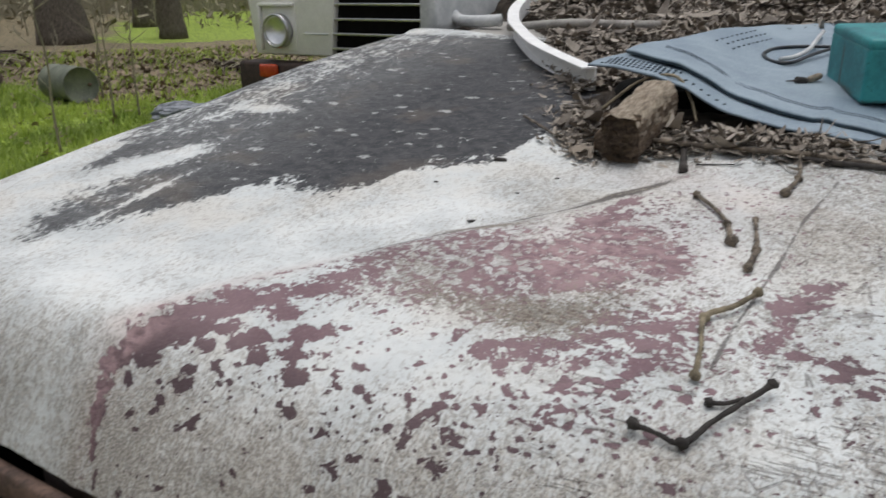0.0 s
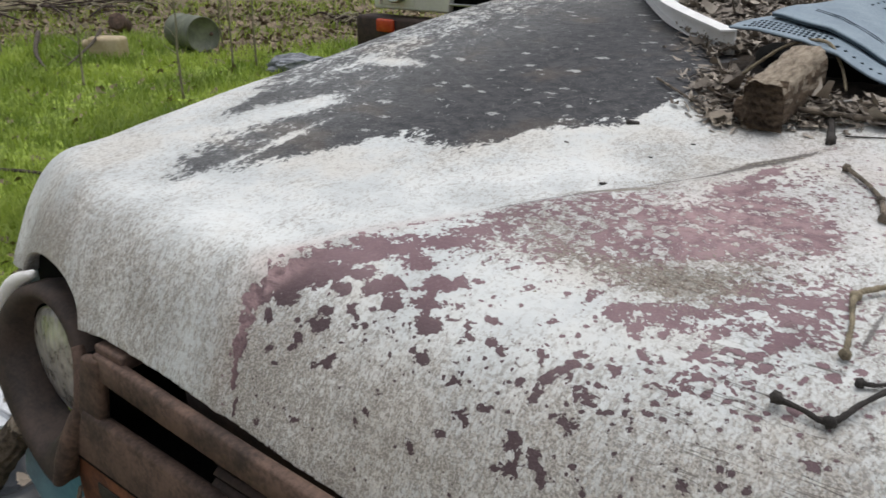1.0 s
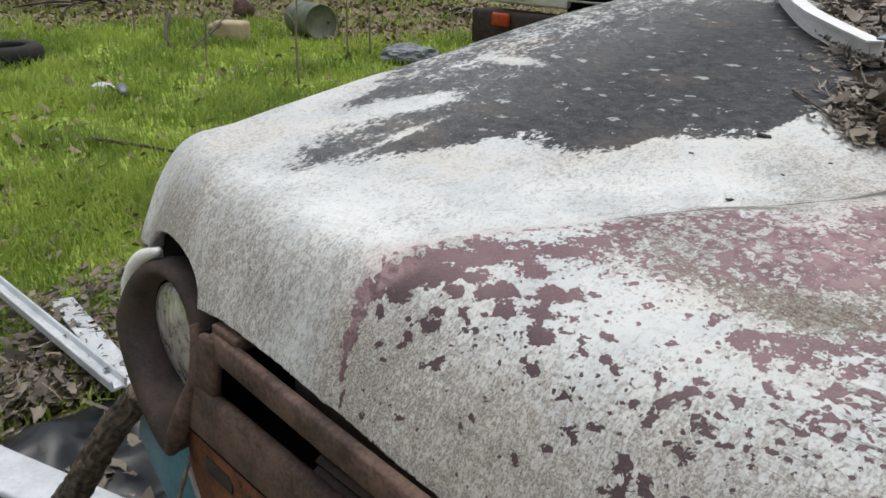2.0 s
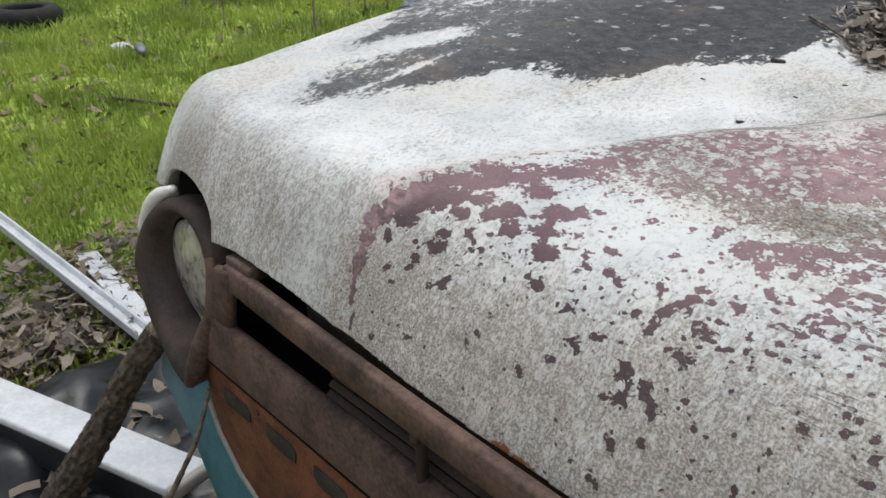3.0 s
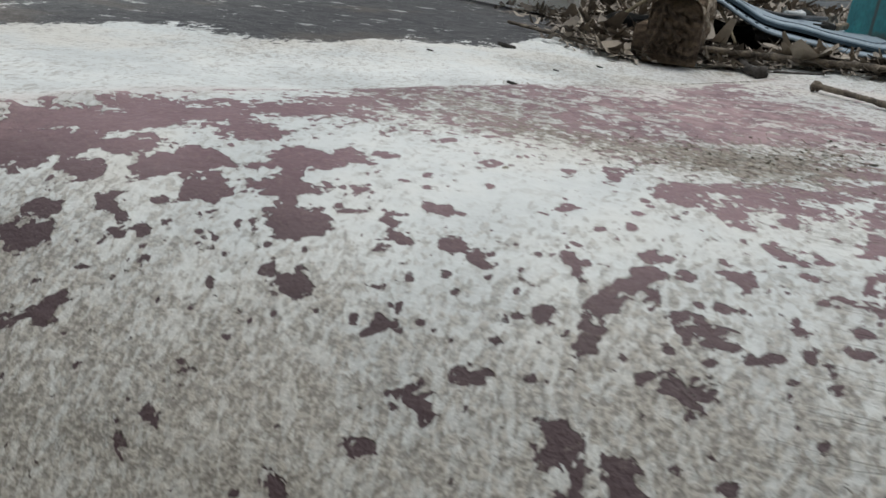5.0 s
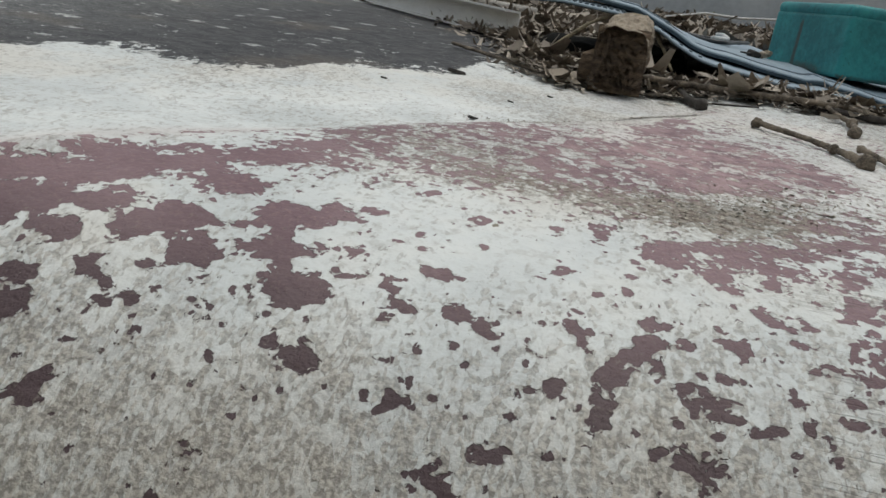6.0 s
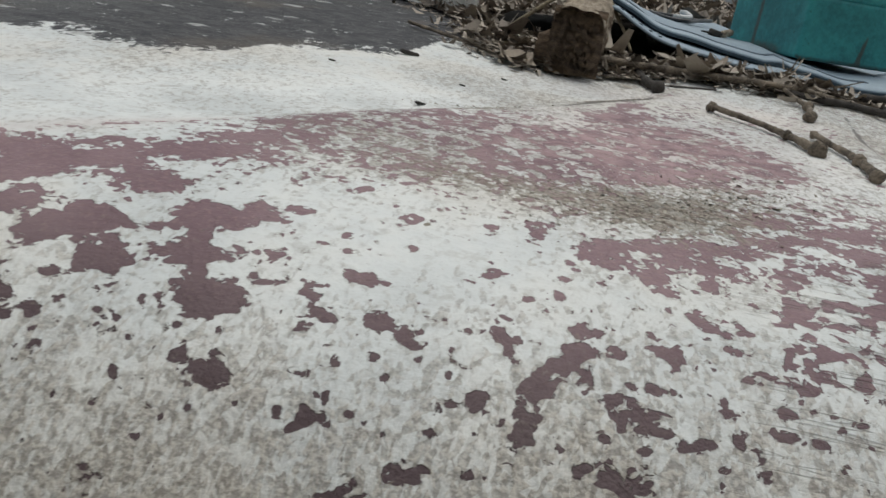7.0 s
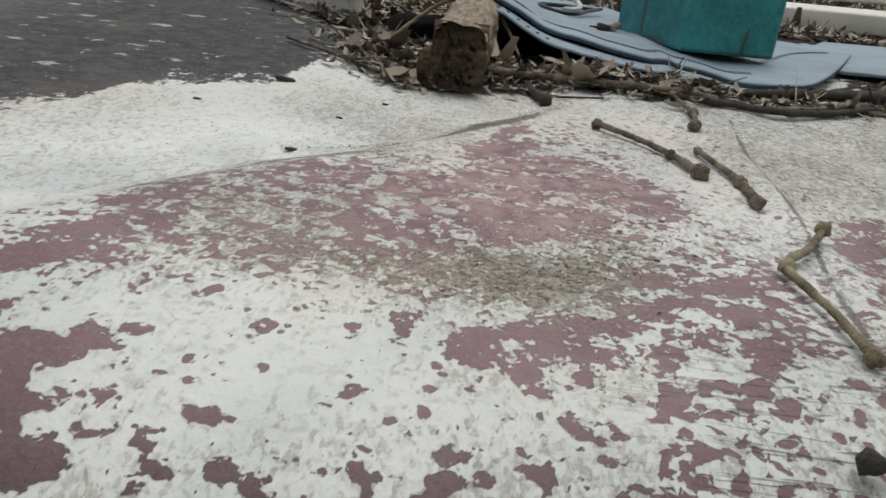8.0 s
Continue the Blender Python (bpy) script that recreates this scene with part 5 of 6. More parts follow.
# rotten wood block: rounded split timber, broken front end
def wood_block():
    rr = np.random.default_rng(3)
    top = group("wood_block", "rotten split timber block with a broken brown end", "wood block")
    a, b = np.array((-.211, .480, 1.133)), np.array((-.203, .640, 1.161))
    d = (b - a) / np.linalg.norm(b - a)
    s = np.array((d[1], -d[0], 0)) / math.hypot(d[0], d[1])
    u = np.cross(s, d)
    bm = bmesh.new()
    rings = []
    sides, steps = 48, 46
    for k in range(steps):
        t = k / (steps - 1)
        ring = []
        for j in range(sides):
            w = 2 * math.pi * j / sides
            c, sn = math.cos(w), math.sin(w)
            r = 1 / max(abs(c) ** 3.5 + abs(sn) ** 3.5, 1e-6) ** (1 / 3.5)
            px, pz = c * r * .0275, sn * r * .035
            grain = noise.noise(Vector((px * 190, pz * 190, t * 5))) * .0024 + noise.noise(Vector((px * 60, pz * 60, t * 9))) * .0030
            rag = (.008 * noise.noise(Vector((px * 150, pz * 150, 7))) - .012 * max(sn, 0)) * (1 - t) ** 8
            f = 1 + grain / .03
            p = a + d * (t * .160 + rag) + s * px * f + u * pz * f * (1 + .04 * t)
            ring.append(bm.verts.new(p))
        rings.append(ring)
    for p, q in zip(rings, rings[1:]):
        for j in range(sides):
            bm.faces.new((p[j], p[(j + 1) % sides], q[(j + 1) % sides], q[j]))
    bm.faces.new(rings[-1])
    bmesh.ops.recalc_face_normals(bm, faces=bm.faces[:])
    bm.normal_update()
    # upward faces take the lighter wood, the others the darker brown
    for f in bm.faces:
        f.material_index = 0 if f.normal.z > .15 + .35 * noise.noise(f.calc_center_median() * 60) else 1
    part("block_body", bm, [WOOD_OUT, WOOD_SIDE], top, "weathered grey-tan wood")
    # broken end: a ragged plug
    bm = bmesh.new()
    n = 21
    g = [[None] * n for _ in range(n)]
    for i in range(n):
        for j in range(n):
            px, pz = (i / (n - 1) * 2 - 1), (j / (n - 1) * 2 - 1)
            q = a + s * px * .0275 + u * pz * .0335 - d * (.004 + .014 * rr.random() * (1 - max(abs(px), abs(pz)) ** 4) - .010 * max(pz, 0))
            g[i][j] = bm.verts.new(q)
    for i in range(n - 1):
        for j in range(n - 1):
            bm.faces.new((g[i][j], g[i + 1][j], g[i + 1][j + 1], g[i][j + 1]))
    bmesh.ops.recalc_face_normals(bm, faces=bm.faces[:])
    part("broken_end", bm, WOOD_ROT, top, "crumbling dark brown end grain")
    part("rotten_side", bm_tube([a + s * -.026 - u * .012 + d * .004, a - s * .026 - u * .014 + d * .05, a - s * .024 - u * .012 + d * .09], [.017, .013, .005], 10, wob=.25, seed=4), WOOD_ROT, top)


wood_block()

# aluminium trim channel, curved like a windshield moulding
trim_xy = spline([(-.372, .800), (-.46, .885), (-.56, .995), (-.665, 1.15), (-.775, 1.34), (-.86, 1.56), (-.91, 1.85)], 48)
trim = [(x, y, float(hood_z(x, y)) + .003 + .02 * float(ss(y, 1.3, 1.85))) for x, y in trim_xy]
sec = [(-.012, 0), (.004, 0), (.004, .003), (-.009, .003), (-.009, .039), (.018, .039), (.018, .042), (-.012, .042)]
tagged(part("trim_channel", bm_sweep([(-a, h) for a, h in sec], trim), ALU, smooth=False), "curved chalky white aluminium trim channel", "trim")

# grey pipe and pale hose on the leaves
def on_mulch(x, y, h):
    return (x, y, float(max(mulch_z(x, y), hood_z(x, y))) + h)


tagged(part("conduit", bm_tube([on_mulch(-.80, 1.36, .016), on_mulch(-.63, 1.34, .018), on_mulch(-.50, 1.33, .016), on_mulch(-.40, 1.36, .012)], .0105, 10), DULL_PIPE), "grey plastic pipe lying in leaf litter", "pipe")
tagged(part("rubber_hose", bm_tube([(-1.12, 1.62, 1.33), (-1.085, 1.55, 1.27), (-1.03, 1.50, 1.232), (-.95, 1.47, 1.228), (-.88, 1.48, 1.232)], .017, 10), HOSE), "pale grey rubber hose curled on the cowl", "hose")
tagged(part("cowl_side_panel", bm_prism([(-1.10, 1.10), (-1.06, 1.10), (-1.04, 1.22), (-1.055, 1.34), (-1.09, 1.40), (-1.10, 1.40)], 1.40, 2.2, .006), HOSE), "pale weathered side panel of the cowl", "panel")
tagged(part("metal_strip", bm_sweep([(-.012, 0), (.012, 0), (.012, .005), (-.012, .005)], [on_mulch(-.10 + .1 * k, 1.98 + .03 * k, .025 + .01 * k) for k in range(6)]), ALU), "pale metal strip on the leaf heap", "metal strip")


# ---------- blue vinyl panels ----------
def vinyl_panel(outline, height, label, holes, stitch, th):
    """A sheet with a rounded outline (n x 2), draped at height(x, y)."""
    top = group("upholstery_sheet", label, "panel", group="blue panels on the hood")
    P = spline(outline + [outline[0]], 140)[:-1]
    c = P.mean(0)
    bm = bmesh.new()
    rings = []
    for f, dz in ((.999, -.0020), (1.0012, -.0016), (1.0015, -.0004), (1.0, .0002), (.997, .0010), (.985, .0012), (.93, .0012), (.85, .0012), (.7, .0012), (.5, .0012), (.3, .0012), (.12, .0012)):
        rings.append([bm.verts.new((*(c + (p - c) * f), float(height(*(c + (p - c) * f))) + dz)) for p in P])
    for a, b in zip(rings, rings[1:]):
        for k in range(len(a)):
            bm.faces.new((a[k], a[(k + 1) % len(a)], b[(k + 1) % len(a)], b[k]))
    bm.faces.new(rings[-1])
    bmesh.ops.recalc_face_normals(bm, faces=bm.faces[:])
    part("panel_sheet", bm, VINYL, top)
    bm = bmesh.new()
    e = [[bm.verts.new((*(c + (p - c) * f), float(height(*(c + (p - c) * f))) + dz)) for p in P] for f, dz in ((.9985, -.0018), (.9985, -th), (.93, -th), (.8, -th - .001))]
    for a, b in zip(e, e[1:]):
        for k in range(len(a)):
            bm.faces.new((a[k], a[(k + 1) % len(a)], b[(k + 1) % len(a)], b[k]))
    part("backing", bm, VINYL_EDGE, top, "dark backing")
    for (x0, y0, x1, y1, nu, nv, gap) in holes:
        d = np.array((x1 - x0, y1 - y0))
        nrm = np.array((-d[1], d[0])) / np.hypot(*d)
        bms = []
        for i in range(nu):
            for j in range(nv):
                q = np.array((x0, y0)) + d * ((i + .5 * (j % 2)) / nu) + nrm * gap * j
                bms.append(bm_lathe([(.0027, 0), (.0027, .0022)], 8, Matrix.Translation((*q, float(height(*q)) + .0004))))
        part("perforation", join(*bms), VINYL_EDGE, top, "rows of small round holes")
    for s in stitch:
        for o in (0, .009):
            L = [(x, y + o, float(height(x, y + o)) + .0014) for x, y in spline(s, 40)]
            part("stitch_line", bm_tube(L, .0009, 5, n=80), STITCH, top, "slate stitched line")
    return top


def pad_low(x, y):
    """The panels lie on the hood at one end and curl up towards the other."""
    return float(hood_z(x, y)) + float(np.interp(x, [-.42, -.30, -.22, -.169, -.146, -.12, -.095, -.07, -.02, .04, .1, .5], [.062, .074, .072, .061, .049, .037, .027, .020, .014, .011, .009, .009]))


def pad_high(x, y):
    back = float(ss(y, .95, 1.3)) * .008 * math.sin(9 * x + 1.0)
    return float(hood_z(x, y)) + back + float(np.interp(x, [-.38, -.28, -.20, -.145, -.12, -.09, -.04, .02, .08, .5], [.080, .086, .080, .060, .047, .036, .026, .020, .017, .017]))


vinyl_panel([(-.350, .722), (-.283, .694), (-.23, .672), (-.195, .662), (-.155, .656), (-.118, .650), (-.069, .634), (-.012, .617), (.039, .610), (.10, .615), (.17, .635), (.225, .70), (.34, .92), (.36, 1.12), (.10, 1.20), (-.12, 1.05), (-.25, .86), (-.335, .768)],
            pad_low, "light blue perforated vinyl panel lying on leaf litter", [(-.325, .722, -.20, .680, 15, 4, .012), (-.19, .690, -.10, .668, 7, 1, .012)], [], .003)
vinyl_panel([(-.300, .772), (-.252, .744), (-.214, .731), (-.163, .722), (-.112, .708), (-.061, .678), (-.004, .657), (.056, .645), (.11, .644), (.17, .652), (.223, .685), (.32, .85), (.45, 1.12), (.50, 1.25), (.40, 1.40), (.1, 1.44), (-.062, 1.435), (-.117, 1.36), (-.160, 1.19), (-.186, 1.10), (-.215, .985), (-.25, .88), (-.29, .815)],
            pad_high, "light blue stitched vinyl panel stacked on another", [(-.185, .935, -.150, 1.165, 9, 3, -.016)], [[(-.244, .811), (-.197, .786), (-.159, .777), (-.115, .758), (-.07, .729), (-.025, .706), (.02, .690), (.09, .684), (.15, .70)], [(.18, .78), (.22, .84), (.27, .917), (.32, .97), (.36, 1.0)]], .006)
tagged(part("vinyl_flap", bm_box(.40, .44, .006, pose(.52, .985, float(hood_z(.45, .95)) + .022, 6.5, -1, -30), .002), VINYL), "pale blue vinyl flap beside the panels", "panel")
tagged(part("white_rail", join(bm_box(.75, .07, .045, pose(.70, 1.48, 1.268, 12, 0, -18), .006), bm_box(.75, .03, .02, pose(.72, 1.60, 1.325, 0, 0, -18), .005)), CREAM), "weathered white rail across the cowl", "rail")

# black sheet added for the deep shade under the panels' raised end
rx_, ry_ = np.meshgrid(np.linspace(-.40, -.12, 50), np.linspace(.70, .94, 40))
rz_ = np.zeros_like(rx_)
for i in range(rx_.shape[0]):
    for j in range(rx_.shape[1]):
        p = Vector((rx_[i, j] * 14, ry_[i, j] * 14, 4.0))
        rz_[i, j] = abs(noise.noise(p)) * .016 + noise.noise(p * 2.7) * .004
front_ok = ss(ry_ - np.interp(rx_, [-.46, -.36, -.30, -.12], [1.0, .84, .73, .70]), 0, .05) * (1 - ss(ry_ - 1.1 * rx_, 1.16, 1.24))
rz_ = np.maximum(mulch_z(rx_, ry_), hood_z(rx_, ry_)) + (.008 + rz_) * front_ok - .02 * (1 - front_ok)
tagged(grid_mesh("gap_shade_sheet", np.stack([rx_, ry_, rz_], -1), BLACK_VOID), "crumpled black sheet added for the deep shade under the blue panels", "rubber sheet")

# ---------- teal metal box ----------
def teal_box():
    top = group("metal_box", "scuffed teal metal box with rust runs", "box")
    n, e1, e2 = np.array((.066, .735)), np.array((.937, .350)), np.array((-.350, .937))
    L, W, Hh = .145, .180, .084
    c = n + e1 * L / 2 + e2 * W / 2
    z = 1.1705
    base = pose(c[0], c[1], z, 4.1, -1.0, 20.5)
    bm = bm_box(L, W, Hh - .004, pose(0, 0, (Hh - .004) / 2), .005, 3)
    bmesh.ops.subdivide_edges(bm, edges=[e for e in bm.edges if e.calc_length() > .03], cuts=44, use_grid_fill=True)
    P = np.array([v.co[:] for v in bm.verts])
    bm.transform(base)
    body = part("box_body", bm, TEAL, top)
    x, y, h = P.T
    front, side = ss(-y, W / 2 - .006, W / 2 - .002), ss(-x, L / 2 - .006, L / 2 - .002)
    run = front * np.exp(-((x - .020 - .12 * (h - .02)) / (.0022 + .0016 * ss(h, .04, .0))) ** 2) * (1 - ss(h, .030, .046)) * 1.1
    run = run + side * np.exp(-((y - .018) / .0035) ** 2) * ss(h, .0, .02) * (1 - ss(h, .06, .078)) * 1.1
    run = run + side * .8 * (1 - ss(h, .003, .022)) * np.exp(-((y + .01) / .05) ** 2) + .55 * front * (1 - ss(h, .002, .009))
    a = body.data.attributes.new("run", "FLOAT", "POINT")
    a.data.foreach_set("value", run.astype(np.float32))
    part("lid", bm_box(L + .0008, W + .0008, .017, base @ pose(0, 0, Hh + .0005), .007, 3), TEAL, top)


teal_box()

# wires and scraps on the panel
def on_pad(x, y, h):
    return (x, y, pad_high(x, y) + h)


tagged(part("wire_loop", bm_tube([on_pad(-.01, 1.10, .008), on_pad(-.056, 1.088, .005), on_pad(-.098, 1.055, .005), on_pad(-.109, .98, .005), on_pad(-.089, .936, .005), on_pad(-.056, .930, .006), on_pad(-.029, 1.01, .010), on_pad(.0, 1.08, .012)], .0032, 8, n=60), PLASTIC), "loop of thin black cable on blue vinyl", "cable")
tagged(part("wire", bm_tube([on_pad(-.075, .935, .008), on_pad(-.056, .960, .010), on_pad(-.041, 1.030, .012), on_pad(-.037, 1.13, .014), on_pad(-.036, 1.23, .012)], .0042, 8), HOSE), "thick pale grey cable on blue vinyl", "cable")
scrap = group("cable_plug", "black cable plug with pale wood splinter", "plug")
part("plug_body", join(bm_box(.020, .012, .010, pose(*on_pad(-.026, .825, .005), 12, 6, 40), .003), bm_tube([on_pad(-.032, .818, .005), on_pad(-.047, .810, .004)], [.002, .001], 6)), TWIG_DARK, scrap)
part("splinter", bm_box(.028, .010, .009, pose(*on_pad(-.008, .842, .008), 14, -12, 55), .003), WOOD_OUT, scrap, "pale wood splinter")

# ---------- the yard ----------
def lawn_amount(x, y):
    """1 on grass, 0 on bare leaf litter."""
    rim = 10.5 - 1.7 * ss(y + .55 * x, -.2, 1.5) + .5 * np.sin(1.7 * x + 1.1 * y)
    far = ss(np.hypot(x + 1, y) - rim, -.7, .7)
    a = 1 - far * .80
    near = np.maximum(ss(-x, 1.9, 2.9) * ss(y, -1.2, .2) + .8 * ss(-x, 2.4, 3.6), .9 * ss(-x, 1.8, 2.2) * ss(y, .12, .45))
    strip = 1.3 * ss(np.hypot(x, y), 19.0, 21.0) * ss(x + y, -5.5, -3.0)
    return np.clip(np.minimum(a, near) + strip, 0, 1)


def build_ground():
    r = np.concatenate([np.linspace(0, 20, 60), np.geomspace(21, 900, 26)])
    th = np.linspace(0, 2 * np.pi, 121)
    R, T = np.meshgrid(r, th)
    x, y = R * np.cos(T), R * np.sin(T)
    z = .05 * np.sin(.9 * x + 1.3) * np.cos(.8 * y) * ss(np.hypot(x, y), 1.5, 5) - .02
    ob = grid_mesh("ground", np.stack([x, y, z], -1), GROUND)
    a = ob.data.attributes.new("lawn", "FLOAT", "POINT")
    a.data.foreach_set("value", lawn_amount(x, y).reshape(-1).astype(np.float32))
    tagged(ob, "yard ground with spring grass and fallen leaves", "ground", kind="structure")


build_ground()


def ground_z(x, y):
    return .05 * np.sin(.9 * x + 1.3) * np.cos(.8 * y) * ss(np.hypot(x, y), 1.5, 5) - .02


def scatter(n, seed, power=1.0):
    """Places on the seen side of the yard, denser near the truck."""
    r = np.random.default_rng(seed)
    d = 1.2 + 16 * r.random(n) ** (1.5 * power)
    a = np.radians(r.uniform(95, 190, n))
    return r, -.9 + d * np.cos(a), -.3 + d * np.sin(a)


def grass():
    r, x, y = scatter(230000, 21)
    clump = np.sin(3.1 * x + 1.7 * np.sin(2.3 * y)) * np.sin(2.7 * y + 1.3 * np.sin(1.9 * x))
    keep = r.random(len(x)) < lawn_amount(x, y) * (.62 + .38 * clump)
    x, y = x[keep], y[keep]
    n = len(x)
    far = np.hypot(x, y)
    h = r.uniform(.04, .10, n) * (1 + .25 * clump[keep]) * np.interp(far, [2, 12], [1.0, 1.5])
    w = .0032 * np.interp(far, [1.5, 5, 16], [1, 1.8, 4.5])
    yaw, lean = r.uniform(0, 2 * np.pi, n), r.uniform(.2, .95, n)
    z = ground_z(x, y)
    b = np.stack([x, y, z], -1)
    s = np.stack([np.cos(yaw), np.sin(yaw), np.zeros(n)], -1) * w[:, None]
    ld = np.stack([np.cos(yaw + 1.2), np.sin(yaw + 1.2)], -1)
    tip = b + np.concatenate([ld * (h * lean)[:, None], (h * np.sqrt(1 - .6 * lean ** 2))[:, None]], 1)
    midp = b + np.concatenate([ld * (h * lean * .28)[:, None], (h * .6)[:, None]], 1)
    V = np.stack([np.stack([b - s, b + s], 1), np.stack([midp - s * .8, midp + s * .8], 1), np.stack([tip - s * .1, tip + s * .1], 1)], 1)
    tagged(strips("grass", V, GRASS), "bright green spring grass", "grass", kind="stuff")


grass()


def fallen_leaves():
    r, x, y = scatter(60000, 22, .95)
    keep = (r.random(len(x)) < (1.0 - .93 * lawn_amount(x, y))) & ((np.abs(x + 1.62) > .52) | (np.abs(y + .25) > .55))
    x, y = x[keep], y[keep]
    n = len(x)
    L = r.uniform(.03, .075, n) * np.interp(np.hypot(x, y), [2, 14], [1, 1.8])
    yaw, tilt = r.uniform(0, 2 * np.pi, n), r.normal(0, .35, n)
    d = np.stack([np.cos(yaw), np.sin(yaw), tilt], -1)
    s = np.stack([-np.sin(yaw), np.cos(yaw), r.normal(0, .4, n)], -1)
    c = np.stack([x, y, ground_z(x, y) + r.uniform(.008, .04, n)], -1)
    V = np.zeros((n, 4, 2, 3))
    for k, (t, w) in enumerate(((-.5, .12), (-.15, .36), (.2, .32), (.5, .06))):
        q = c + d * (L * t)[:, None] + np.array((0, 0, 1)) * (L * .5 * t * t)[:, None]
        V[:, k, 0], V[:, k, 1] = q - s * (L * w)[:, None], q + s * (L * w)[:, None]
    tagged(strips("fallen_leaves", V, LEAF_FAR), "dry tan oak leaves on the ground", "leaves", kind="stuff")


fallen_leaves()


def near_leaves():
    r = np.random.default_rng(26)
    n = 5200
    x, y = r.uniform(-2.9, -1.05, n), r.uniform(-1.0, .75, n)
    keep = (r.random(n) < .10) | (np.abs(x + 1.62) > .48) | (np.abs(y + .25) > .45)
    keep &= r.random(n) > .8 * lawn_amount(x, y)
    x, y = x[keep], y[keep]
    n = len(x)
    V = blades(r, np.stack([x, y, r.uniform(.01, .055, n)], -1), .018 + .040 * r.random(n) ** 1.6)
    tagged(strips("leaf_carpet", V, LEAF_GROUND), "curled dry leaves before the truck", "leaves", kind="stuff")


near_leaves()


def leaf_crumbs():
    """Broken leaves, stems and bark bits between the whole leaves."""
    r = np.random.default_rng(27)
    n = 9000
    x, y = r.uniform(-2.9, -1.05, n), r.uniform(-1.0, .75, n)
    keep = (r.random(n) < .6) & ((r.random(n) < .12) | (np.abs(x + 1.62) > .48) | (np.abs(y + .25) > .45))
    x, y = x[keep], y[keep]
    n = len(x)
    L = np.minimum(r.gamma(2.0, .010, n) + .005, .035)
    w = L * r.choice([.05, .08, .3], n)
    yaw = r.uniform(0, 2 * np.pi, n)
    d = np.stack([np.cos(yaw), np.sin(yaw), r.normal(0, .3, n)], -1)
    s = np.stack([-np.sin(yaw), np.cos(yaw), r.normal(0, .5, n)], -1)
    c = np.stack([x, y, r.uniform(.02, .075, n)], -1)
    V = np.zeros((n, 3, 2, 3))
    bend = r.normal(0, .25, (n, 3))
    for k, t in enumerate((-1, 0, 1)):
        q = c + d * (L * t)[:, None] + bend * (L * (t == 0))[:, None]
        V[:, k, 0], V[:, k, 1] = q - s * w[:, None], q + s * w[:, None]
    tagged(strips("leaf_crumbs", V, LEAF_GROUND), "broken stems and leaf crumbs before the truck", "leaves", kind="stuff")


leaf_crumbs()


# ---------- things beside the truck's front ----------
limb = group("branch", "rough barked branch leaning on the truck front", "branch")
part("stem", ridged(bm_tube([(-1.045, -.190, .641), (-1.12, -.228, .535), (-1.195, -.262, .415), (-1.276, -.300, .292), (-1.383, -.340, .142), (-1.49, -.385, -.02)], [.022, .024, .026, .030, .034, .037], 48, wob=.02, seed=31, n=150), 48, .07, 5), BARK_LIMB, limb)
part("broken_tip", bm_tube([(-1.028, -.180, .668), (-1.048, -.191, .638)], [.008, .021], 10, wob=.3, seed=33, n=5), WOOD_OUT, limb, "pale splintered tip")
part("side_knot", bm_tube([(-1.165, -.250, .465), (-1.145, -.272, .478)], [.018, .009], 8, wob=.2, seed=34, n=4), BARK_LIMB, limb, "broken side knot")
tagged(part("thin_twig", bm_tube([(-0.837, -0.212, 0.642), (-0.850, -0.235, 0.563), (-0.879, -0.255, 0.492), (-0.910, -0.275, 0.424), (-1.112, -0.406, -0.020)], [.003, .004, .004, .005, .005], 6, wob=.1, seed=32), TWIG), "thin bare stem standing before the grille", "twig")
d = Vector((-.94, -.34, 0))
board = group("vinyl_board", "white vinyl board with a grey end on black plastic", "board")
bx = Matrix.Translation((-1.243, -.122, .14)) @ Matrix.Rotation(math.atan2(d.y, d.x), 4, "Z")
part("board_face", bm_box(1.9, .125, .022, bx @ pose(.95, 0, .01, 8), .006), WHITE_PVC, board)
part("board_end", bm_box(.035, .12, .035, bx @ pose(.004, 0, 0, 8), .008), PRIMER, board, "grey end cap")
part("board_skirt", bm_box(1.9, .012, .07, bx @ pose(.95, .058, -.03, 8), .003), PLASTIC, board, "dark underside edge")
gut = group("gutter", "white vinyl gutter length lying in grass", "gutter")
a, b = Vector((-2.00, .10, .065)), Vector((-3.75, .005, .085))
bm = bm_sweep([(-.024, .0), (.024, .0), (.026, .026), (.018, .028), (.016, .008), (-.016, .008), (-.018, .030), (-.026, .029)], [a + (b - a) * (k / 12) for k in range(13)])
part("gutter_channel", bm, WHITE_PVC, gut, smooth=False)
for side, h in ((-.022, .0305), (.022, .028)):
    part("gutter_lip", bm_tube([a + Vector((0, side, h)), b + Vector((0, side, h))], .005, 8), WHITE_PVC, gut)
tagged(part("vinyl_strip", bm_box(.72, .085, .008, pose(-2.42, .175, .052, 8, 2, 175), .003), WHITE_PVC), "flat white vinyl strip half hidden in leaves", "strip")
tagged(part("vinyl_strip", bm_box(.22, .07, .008, pose(-2.09, .17, .05, -4, 4, 168), .003), WHITE_PVC), "broken short white vinyl strip in leaves", "strip")

